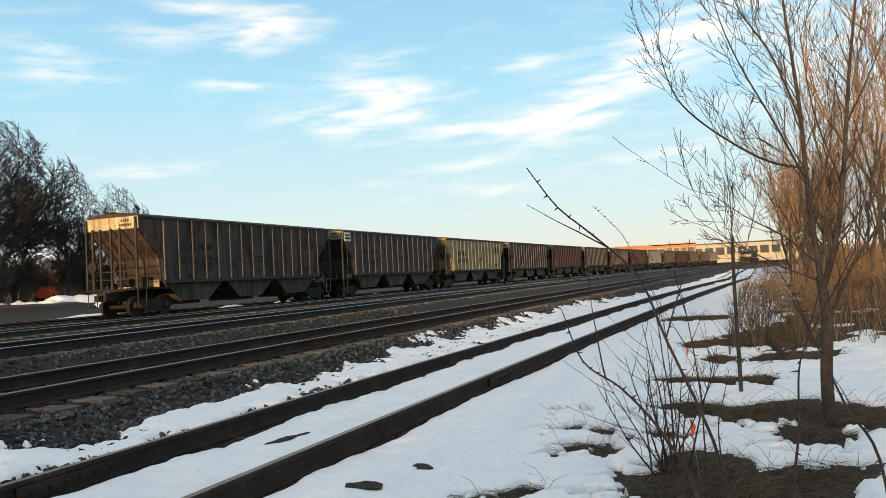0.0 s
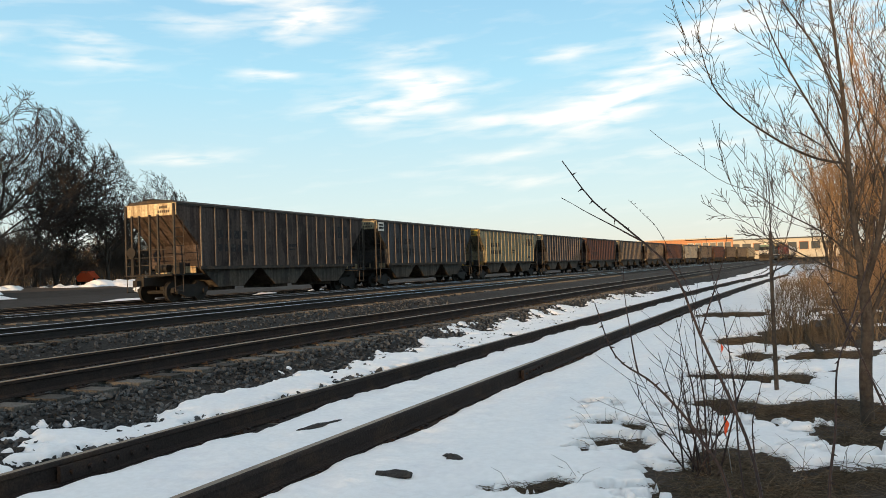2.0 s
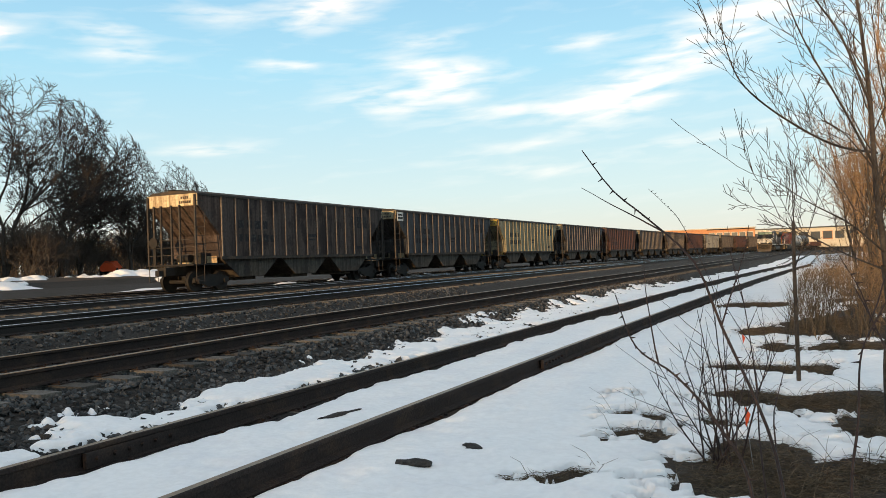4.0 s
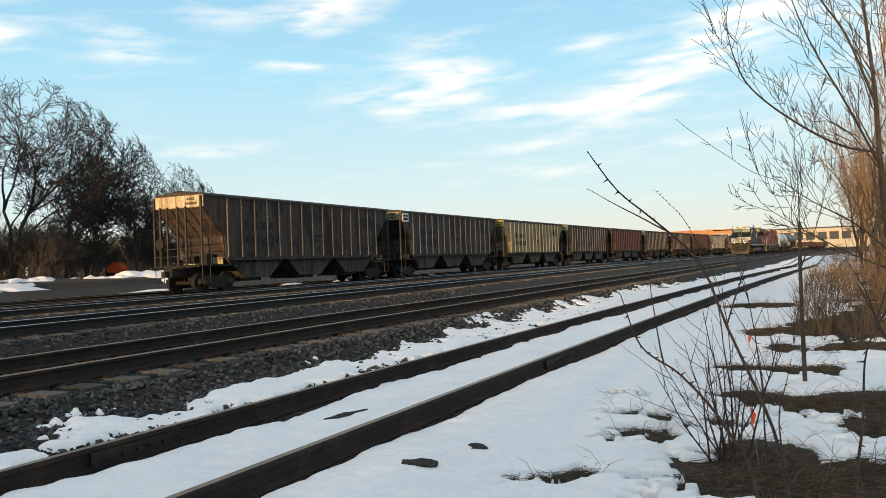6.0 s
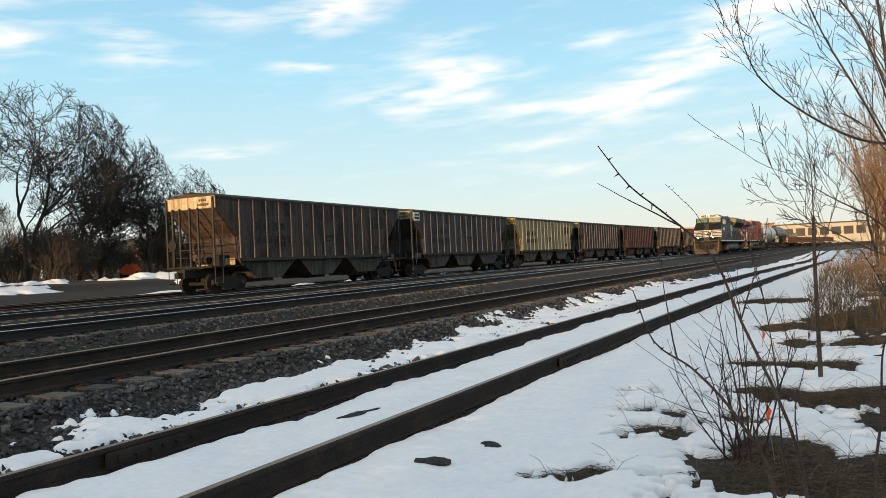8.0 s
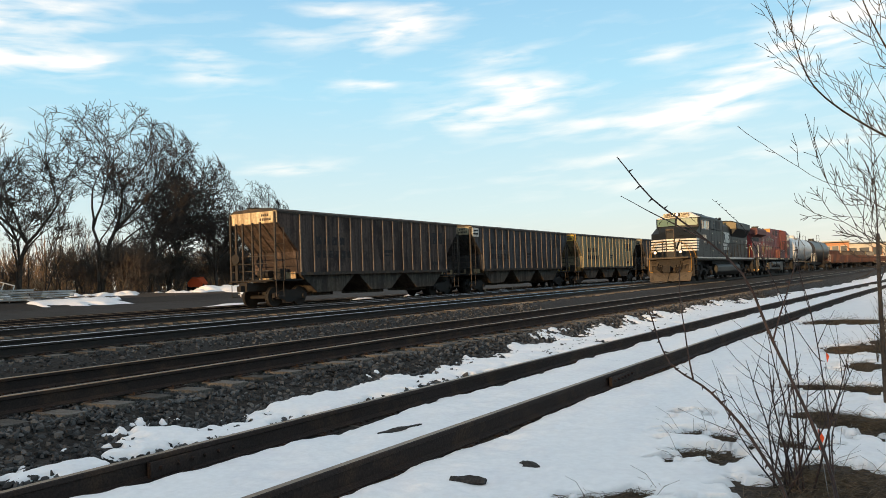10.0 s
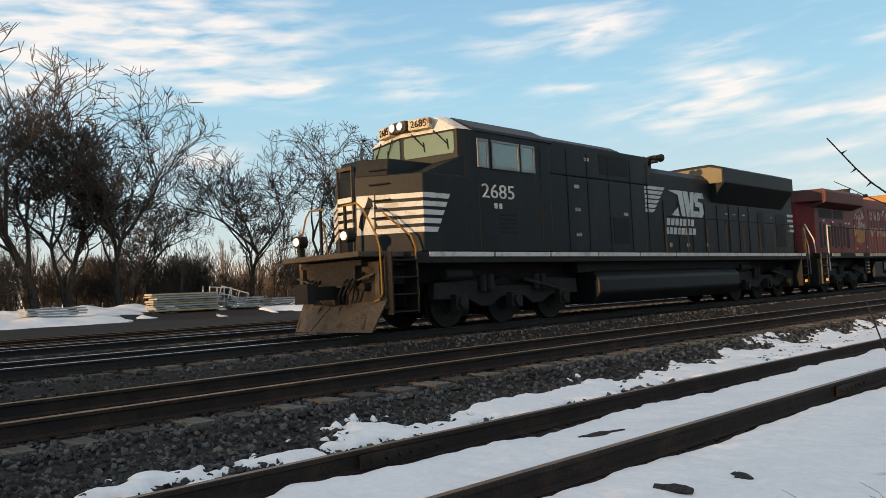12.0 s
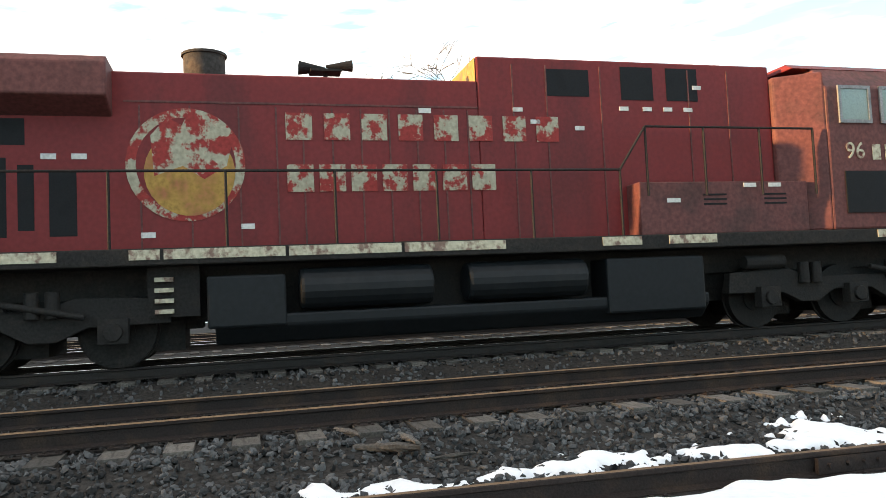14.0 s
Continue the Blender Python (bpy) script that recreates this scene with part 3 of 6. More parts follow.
def build_black_loco():
    e = tagged(new("locomotive"), "black diesel freight locomotive with white nose stripes and lit headlights", "locomotive")
    # frame, pilot, plough
    Mesh().box(-1.5, 1.5, -.35, 20.85, 1.38, 1.62).box(-.9, .9, -1.3, -.35, 1.38, 1.6).part("frame", UNDER, e, bevel=.02)
    s = Mesh()
    for sx in (-1, 1):
        for i in range(10):
            xa, xb = sorted((sx * 1.5, sx * 1.512))
            s.box(xa, xb, .02 + i * 2.05, .02 + i * 2.05 + 2.0, 1.52, 1.62)
    s.parts("side_stripe", WHITEP, e, "white stripe along the frame edge")
    pl = Mesh()
    pl.prism_x([(-1.12, .5), (-.95, .5), (-.95, 1.45), (-1.12, 1.45)], -1.4, 1.4)
    pl.part("pilot", GRIME, e, "grimy dark steel pilot plate", bevel=.015)
    Mesh().box(-1.35, -1.22, -1.22, -1.1, .7, 1.4).box(1.22, 1.35, -1.22, -1.1, .7, 1.4).parts("pilot_post", DUSTY, e)
    Mesh().tube([(-1.3, -1.3, 1.2), (-.3, -1.35, .98), (.3, -1.35, .98), (1.3, -1.3, 1.2)], .02).part("uncoupling_lever", DUSTY, e)
    pp = Mesh()
    for sx in (-1, 1):
        x = lambda v: v * sx
        vs = [(x(.02), -1.95, .10), (x(1.3), -1.42, .06), (x(1.42), -1.08, .70), (x(.02), -1.4, .58), (x(.02), -1.88, .10), (x(1.26), -1.34, .06), (x(1.38), -1.0, .70), (x(.02), -1.32, .58)]
        pp.add(vs, [(0, 1, 2, 3), (4, 7, 6, 5), (0, 4, 5, 1), (1, 5, 6, 2), (2, 6, 7, 3), (3, 7, 4, 0)])
        for k in (.35, .75, 1.1):
            pp.tube([(x(k), -1.82 + k * .3, .14), (x(k * .95), -1.5 + k * .24, .58)], .022)
    pp.part("snow_plough", DUSTY, e, "worn steel snow plough")
    c = Mesh().box(-.14, .14, -1.95, -1.1, .72, 1.0).box(-.22, .22, -2.12, -1.9, .66, 1.06).cyl((-.9, -1.3, .95), (-.9, -1.1, .95), .09).cyl((.9, -1.3, .95), (.9, -1.1, .95), .09)
    c.parts("coupler", UNDER, e)
    h = Mesh()
    for sx in (-1, 1):
        for k in range(3):
            x0 = sx * (.45 + .16 * k)
            h.tube([(x0, -1.1, 1.25), (x0 * 1.02, -1.4, 1.05), (x0 * .9, -1.5, .8), (x0 * .7, -1.4, .62)], .024)
        h.tube([(sx * .3, -1.15, 1.35), (sx * .75, -1.3, .9), (sx * 1.2, -1.2, 1.2)], .02)
    h.part("brake_hose", DARKGAP, e)
    Mesh().box(-1.3, 1.3, -1.68, -.5, 1.53, 1.64).part("front_platform", DUSTY, e, "dusty front platform", bevel=.015)
    # nose and cab
    cw = 1.5
    low = [(-.28, -.92), (.28, -.92), (cw, -.1), (cw, 1.3), (-cw, 1.3), (-cw, -.1)]
    n = Mesh()
    n.prism_z(low, 1.62, 3.27, [(-.28, -.86), (.28, -.86), (cw, -.05), (cw, 1.3), (-cw, 1.3), (-cw, -.05)])
    n.part("nose", BLACK, e, bevel=.025)
    n = Mesh()
    n.prism_z([(-.28, -.855), (.28, -.855), (.86, -.47), (.86, 1.0), (-.86, 1.0), (-.86, -.47)], 3.26, 3.62, [(-.26, -.78), (.26, -.78), (.84, -.40), (.84, 1.0), (-.84, 1.0), (-.84, -.40)])
    n.part("nose_top", BLACK, e, bevel=.02)
    sh = Mesh()
    for sx in (-1, 1):
        a, b = sorted((sx * .86, sx * 1.47))
        sh.prism_x([(.0, 3.26), (1.2, 3.74), (1.25, 3.26)], a, b)
    sh.parts("nose_shoulder", BLACK, e)
    Mesh().box(-.26, -.23, -.945, -.9, 1.7, 3.5).box(.23, .26, -.945, -.9, 1.7, 3.5).box(-.23, .23, -.925, -.85, 3.42, 3.5).part("nose_door_frame", DUSTY, e, "worn edge of the nose door")
    plan = [(0, .74), (1.42, 1.08), (cw, 1.3), (cw, 4.25), (-cw, 4.25), (-cw, 1.3), (-1.42, 1.08)]
    Mesh().prism_z(plan, 1.63, 4.32).part("cab", BLACK, e, bevel=.02)
    rf = Mesh()
    rf.prism_y([(-1.53, 4.30), (1.53, 4.30), (1.5, 4.38), (.85, 4.72), (-.85, 4.72), (-1.5, 4.38)], 1.5, 4.4)
    rf.part("cab_roof", BLACK, e, bevel=.02)
    Mesh().prism_z([(0, .70), (1.46, 1.05), (1.52, 1.3), (1.5, 1.5), (-1.5, 1.5), (-1.52, 1.3), (-1.46, 1.05)], 4.31, 4.70, [(0, .95), (.75, 1.14), (.86, 1.3), (.85, 1.5), (-.85, 1.5), (-.86, 1.3), (-.75, 1.14)]).part("cab_brow", WHITEP, e, "cream-white brow above the windscreen", bevel=.015)
    turn = math.degrees(math.atan2(.34, 1.42))
    for sx in (-1, 1):
        m = pose(sx * .56, .86, 4.53, 0, 0, sx * turn)
        nbo = Mesh().box(-.28, .28, -.12, .14, -.12, .12).part("number_board", CREAM, e, "cream number board", bevel=.01)
        nbo.matrix_basis = m
        text_part("digits", "2685", .22, DARKGAP, nbo, pose(0, -.125, 0, 90, 0, 0))
    hlo = Mesh().box(-.27, .27, .62, 1.0, 4.42, 4.66).part("headlight_housing", DUSTY, e, bevel=.02)
    for sx in (-.13, .13):
        Mesh().cyl((sx, .63, 4.54), (sx, .58, 4.54), .105, n=16).part("headlight_ring", STEEL, hlo)
        Mesh().cyl((sx, .585, 4.54), (sx, .575, 4.54), .085, n=16).part("headlight", LAMP, hlo, "lit headlight")
    for sx in (-1, 1):
        d = Mesh().cyl((sx * .82, -1.62, 1.97), (sx * .82, -1.42, 1.97), .13, n=14).box(sx * .82 - .05, sx * .82 + .05, -1.58, -1.46, 1.64, 1.86).part("ditch_light_housing", UNDER, e)
        Mesh().cyl((sx * .82, -1.63, 1.97), (sx * .82, -1.65, 1.97), .085, n=16).part("ditch_light", LAMP, d, "lit ditch light")
    for sx in (-1, 1):
        g = Mesh()

        def wp(t, z, out):                      # a point on the windscreen's slanted plane
            return (sx * (1.42 * t + .233 * out), .74 + .34 * t - .972 * out, z)
        rim = [wp(.07, 3.80, .012), wp(.93, 3.80, .012), wp(.95, 3.86, .012), wp(.95, 4.22, .012), wp(.93, 4.27, .012), wp(.07, 4.27, .012), wp(.05, 4.22, .012), wp(.05, 3.86, .012)]
        back = [wp(.07, 3.80, -.02), wp(.93, 3.80, -.02), wp(.95, 3.86, -.02), wp(.95, 4.22, -.02), wp(.93, 4.27, -.02), wp(.07, 4.27, -.02), wp(.05, 4.22, -.02), wp(.05, 3.86, -.02)]
        g.add(rim + back, [tuple(range(8)), tuple(range(15, 7, -1))] + [(i, i + 8, (i + 1) % 8 + 8, (i + 1) % 8) for i in range(8)])
        gg = g.part("windscreen", DARKSCREEN, e, "windscreen coloured greenish as if reflecting the sky")
        for a, b in ((.22, .42), (.62, .84)):
            Mesh().tube([wp(a, 4.34, .06), wp(b, 4.02, .035)], .013).tube([wp(b, 4.12, .035), wp(b + .015, 3.9, .03)], .011).part("wiper", DARKGAP, gg)
    for sx in (-1, 1):
        for y0, y1 in ((1.62, 1.98), (2.1, 3.06), (3.12, 3.64)):
            fm = Mesh()
            xa, xb = sorted((sx * 1.5, sx * 1.53))
            fm.box(xa, xb, y0, y1, 3.5, 3.56).box(xa, xb, y0, y1, 4.1, 4.15).box(xa, xb, y0, y0 + .05, 3.56, 4.1).box(xa, xb, y1 - .05, y1, 3.56, 4.1)
            w = fm.part("side_window", STEEL, e)
            xa, xb = sorted((sx * 1.5, sx * 1.51))
            Mesh().box(xa, xb, y0 + .05, y1 - .05, 3.56, 4.1).part("pane", GLASS, w)
    # nose stripes
    def face(t, z, out=.012):                   # a point on the nose's right slanted face, t from door to corner
        k = (z - 1.62) / 1.65
        return (.28 + 1.22 * t + .56 * out, -.92 + .82 * t + .055 * k - .83 * out, z)

    def slab(m, quad, sx):
        a = [(sx * p[0], p[1], p[2]) for p in quad]
        b = [(sx * (p[0] - .008), p[1] + .011, p[2]) for p in quad]
        m.add(a + b, [(0, 1, 2, 3), (7, 6, 5, 4), (0, 4, 5, 1), (1, 5, 6, 2), (2, 6, 7, 3), (3, 7, 4, 0)])

    for i in range(5):
        z0, h = 2.03 + i * .178, .105
        m = Mesh()
        for sx in (-1, 1):
            t0 = .30 if sx > 0 else .02
            slab(m, [face(t0 + .03 * (i % 2), z0), face(1.0, z0), face(1.0, z0 + h), face(t0, z0 + h)], sx)
            xa, xb = sorted((sx * 1.49, sx * 1.514))
            m.prism_x([(-.10, z0), (.28 + i * .09, z0), (.34 + i * .09, z0 + h), (-.10, z0 + h)], xa, xb)
        m.box(-.26, .26, -.945, -.9, z0, z0 + h)
        m.parts("nose_stripe", WHITEP, e, "white stripe wrapped round the nose")
    pm = Mesh()
    slab(pm, [face(.02, 2.03), face(.28, 2.03), face(.28, 2.85), face(.02, 2.85)], 1)
    pm.part("nose_panel", WHITEP, e, "white emblem panel on the nose")
    em = Mesh()
    for quad in ([face(.05, 2.2, .022), face(.11, 2.1, .022), face(.16, 2.4, .022), face(.08, 2.45, .022)], [face(.08, 2.42, .022), face(.17, 2.38, .022), face(.24, 2.62, .022), face(.16, 2.66, .022)],
                 [face(.15, 2.62, .022), face(.26, 2.6, .022), face(.25, 2.76, .022), face(.20, 2.82, .022)]):
        slab(em, quad, 1)
    em.part("emblem", DARKGAP, e)
    gi = Mesh()
    for t0, t1, z in ((.22, .5, 3.06), (.22, .5, 3.36), (.25, .52, 2.36), (.25, .52, 2.72)):
        gi.tube([face(t0, z), face(t0, z, .07), face(t1, z + .02, .07), face(t1, z + .02)], .014)
    gi.parts("nose_grab_iron", DARKGAP, e)
    hr = Mesh()
    for sx in (-1, 1):
        hr.tube([(sx * .3, -1.28, 2.62), (sx * .8, -1.28, 2.64), (sx * .98, -1.26, 2.5), (sx * 1.3, -1.2, 1.95), (sx * 1.36, -1.18, 1.7), (sx * 1.38, -1.18, .8), (sx * 1.3, -1.2, .68), (sx * 1.15, -1.2, .66)], .02)
        hr.tube([(sx * 1.02, -.78, 2.45), (sx * 1.42, -.4, 1.95), (sx * 1.48, -.34, 1.7), (sx * 1.5, -.32, .7)], .02)
    hr.part("end_handrail", YELLOWRAIL, e, "yellow curved end handrail")
    k = Mesh()
    for xx in (-.42, .42):
        k.box(xx - .025, xx + .025, -1.3, -1.25, 1.62, 2.62)
    k.parts("handrail_post", UNDER, e)
    # hood
    Mesh().box(-1.3, 1.3, 4.25, 9.0, 1.62, 3.6).box(-1.3, 1.3, 4.25, 9.3, 3.6, 4.44).prism_y([(-1.3, 4.44), (1.3, 4.44), (1.0, 4.6), (-1.0, 4.6)], 4.25, 7.8).part("electrical_cabinet", BLACK, e, bevel=.03)
    Mesh().box(-.95, .95, 9.2, 20.85, 1.62, 4.08).prism_y([(-.95, 4.08), (.95, 4.08), (.72, 4.3), (-.72, 4.3)], 9.6, 14.4).part("long_hood", BLACK, e, bevel=.03)
    Mesh().prism_y([(-.95, 3.35), (.95, 3.35), (1.45, 4.0), (1.45, 4.5), (1.0, 4.66), (-1.0, 4.66), (-1.45, 4.5), (-1.45, 4.0)], 13.85, 19.8).part("radiator", BLACK, e, bevel=.03)
    # tan sheet over the black radiator's front, sunlight put into its colour
    Mesh().prism_y([(-1.4, 4.0), (1.4, 4.0), (1.42, 4.44), (1.0, 4.56), (-1.0, 4.56), (-1.42, 4.44)], 13.79, 13.85).part("radiator_front", mat("sunlit_tan_panel", (.2, .165, .1), .6, var=.2), e, "front edge of the radiator, coloured tan as if sunlit")
    Mesh().box(-.6, .6, 14.4, 16.4, 4.64, 4.72).box(-.6, .6, 16.9, 19.2, 4.64, 4.72).parts("roof_fan", UNDER, e)
    Mesh().box(-.5, .5, 1.9, 2.5, 4.62, 4.7).cyl((.3, 3.0, 4.6), (.3, 3.0, 4.75), .04).box(-.6, .6, 3.2, 4.0, 4.6, 4.66).part("roof_antenna", UNDER, e)
    hn = Mesh().cyl((.5, 10.75, 4.1), (.5, 10.75, 4.55), .05).box(.2, .75, 10.65, 10.85, 4.5, 4.58)
    for dy, s in ((-.22, -1), (.2, 1), (.0, -1), (-.05, 1)):
        hn.cyl((.5 + dy, 10.75, 4.62 + .06 * s), (.5 + dy, 10.75 + s * .38, 4.62 + .06 * s), .045, .13, n=12)
    hn.part("horn", UNDER, e)
    gr = Mesh()
    dv = Mesh()
    for sx in (-1, 1):
        X = sx * .955
        xa, xb = sorted((X - sx * .01, X + sx * .004))
        for y0, y1, z0, z1 in ((17.5, 18.0, 1.85, 3.2), (19.15, 20.05, 1.9, 3.15)):
            gr.box(xa, xb, y0, y1, z0, z1)
        xc, xd = sorted((sx * 1.295, sx * 1.306))
        for y0, y1, z0, z1 in ((6.7, 8.1, 3.75, 4.3), (7.25, 8.05, 1.88, 2.6)):
            gr.box(xc, xd, y0, y1, z0, z1)
        xe, xf = sorted((sx * 1.49, sx * 1.507))
        for z in (2.05, 2.15, 2.25, 2.35, 2.45):
            gr.box(xe, xf, 2.3, 2.9, z, z + .035)
        for y in (10.6, 11.5, 12.4, 13.3, 14.2, 15.1, 15.9, 16.7):
            dv.box(xa - .006, xb + .006, y, y + .035, 1.66, 3.3)
        for y in (4.3, 5.2, 6.1, 7.1, 8.2, 9.1):
            dv.box(xc - .004, xd + .004, y, y + .04, 1.66, 4.25)
        dv.box(xc - .003, xd + .003, 4.25, 9.2, 3.62, 3.65)
        dv.box(xe - .002, xf + .002, 1.62, 1.66, 1.66, 3.3).box(xe - .002, xf + .002, 3.85, 3.9, 1.66, 4.2)
    gr.parts("grille", DARKGAP, e)
    dv.parts("door_seam", UNDER, e)
    lb = Mesh()
    for sx in (-1, 1):
        for y, z in ((5.5, 3.3), (5.5, 2.7), (5.5, 2.05), (6.0, 4.05), (7.8, 2.66)):
            a, b = sorted((sx * 1.3, sx * 1.309))
            lb.box(a, b, y, y + .22, z, z + .09)
        for y in (9.4, 10.9, 12.0, 13.3):
            a, b = sorted((sx * .95, sx * .96))
            lb.box(a, b, y, y + .16, 1.85, 1.97)
        for y in (14.8, 15.4, 16.2, 18.6):
            a, b = sorted((sx * .95, sx * .96))
            lb.box(a, b, y, y + .22, 3.0, 3.04)
    lb.parts("notice_label", CREAM, e, "small pale notice labels")
    # painted number, emblem and name on both sides
    for sx in (-1, 1):
        text_part("cab_number", "2685", .45, WHITEP, e, pose(sx * 1.506, 2.28, 2.97, 90, 0, 90 * sx) @ Matrix.Diagonal((1.3, 1, 1, 1)))
        letter_bars(e, "maker_initials", sx * 1.503, 2.12, 2.6, [.1, .1], .12, .06, WHITEP, face=sx)
        X = sx * .962
        for i in range(6):
            w = 1.62 - .13 * i
            z = 3.58 - i * .14
            y0 = 9.0
            if sx > 0:
                Mesh().prism_x([(y0, z), (y0 + w, z), (y0 + w + .16, z + .10), (y0, z + .10)], X, X + .006).part("speed_stripe", WHITEP, e, "white painted stripe")
            else:
                Mesh().prism_x([(y0, z), (y0 + w, z), (y0 + w + .16, z + .10), (y0, z + .10)], X - .006, X).part("speed_stripe", WHITEP, e, "white painted stripe")
        lg = Mesh()
        a, b = sorted((X, X + sx * .007))
        lg.prism_x([(10.95, 3.62), (11.55, 3.5), (11.75, 2.82), (12.0, 2.82), (11.85, 3.64), (11.4, 3.64)], a, b).prism_x([(11.1, 2.84), (11.6, 2.82), (11.52, 3.1)], a, b)
        lg.prism_x([(11.88, 3.64), (12.2, 3.64), (12.42, 2.82), (12.08, 2.82)], a, b).prism_x([(12.3, 2.82), (12.5, 2.82), (12.62, 3.64), (12.36, 3.64)], a, b)
        lg.prism_x([(12.5, 2.82), (13.1, 2.82), (13.26, 2.98), (13.2, 3.2), (12.95, 3.16), (12.95, 3.02), (12.5, 3.02)], a, b).prism_x([(12.66, 3.18), (13.2, 3.12), (13.2, 3.3), (12.7, 3.36)], a, b).prism_x([(12.62, 3.3), (12.85, 3.32), (12.9, 3.46), (13.3, 3.46), (13.22, 3.64), (12.74, 3.64), (12.6, 3.5)], a, b)
        lg.part("side_emblem", WHITEP, e, "white railway emblem shapes")
        letter_bars(e, "painted_name", X, 10.75, 2.52, [.2, .2, .2, .16, .2, .16, .2], .22, .07, WHITEP, .05, sx)
        letter_bars(e, "painted_name", X, 10.65, 2.24, [.18, .2, .2, .17, .2, .16, .2, .2], .21, .06, WHITEP, .05, sx)
    for sx in (-1, 1):
        handrail(e, sx * 1.46, 9.8, 20.4, 1.62, 2.72, 1.32, UNDER)
    for sx in (-1, 1):
        Mesh().tube([(sx * 1.46, 20.4, 2.72), (sx * 1.48, 20.9, 1.9), (sx * 1.48, 20.95, .8)], .022).part("end_handrail", STEEL, e)
    # tank, trucks, steps
    tk = Mesh()
    tk.prism_y([(-1.45, .55), (-1.2, .28), (1.2, .28), (1.45, .55), (1.45, .95), (1.25, 1.15), (-1.25, 1.15), (-1.45, .95)], 6.2, 14.6)
    tk.part("fuel_tank", BLACK, e, bevel=.06)
    Mesh().box(-1.2, 1.2, 5.6, 16.0, 1.12, 1.4).box(-.7, .7, -1.3, 20.4, 1.0, 1.4).box(-.5, .5, .2, 6.6, .5, 1.1).box(-.5, .5, 14.9, 20, .5, 1.1).parts("underframe_gear", UNDER, e)
    loco_truck(e, 3.0)
    loco_truck(e, 17.4)
    steps(e, -1.0, -.35, UNDER)
    steps(e, 20.0, 20.6, UNDER)
    Mesh().box(1.53, 1.55, 20.15, 20.4, .5, .6).part("step_light", AMBER, e)
    Mesh().box(-.14, .14, 20.5, 21.3, .72, 1.0).part("rear_coupler", UNDER, e)
    Mesh().box(.55, .85, 20.85, 21.1, 3.8, 4.02).part("rear_lamp_box", UNDER, e)
    rs = Mesh()
    for k in range(4):
        rs.box(-.962, .962, 20.3, 20.862, 2.5 + k * .2, 2.6 + k * .2)
    rs.parts("rear_stripe", WHITEP, e, "white stripe round the rear corner")
    rp = Mesh()
    for x in (-.9, -.45, .45, .9):
        rp.box(x - .03, x + .03, 21.0, 21.06, 1.5, 2.6)
    rp.parts("rear_handrail_post", UNDER, e)
    Mesh().box(-1.3, 1.3, 20.85, 21.1, 1.4, 1.58).box(-1.3, 1.3, 20.98, 21.08, .7, 1.4).part("rear_pilot", UNDER, e)
    rh = Mesh()
    for x in (-.9, -.6, -.35, .3, .55, .8, 1.05):
        rh.tube([(x, 21.05, 1.35), (x * .97, 21.3, 1.0), (x * .93, 21.55, .86), (x * .95, 21.8, 1.0), (x, 22.0, 1.3)], .028)
    rh.part("brake_hose", DARKGAP, e)
    return e


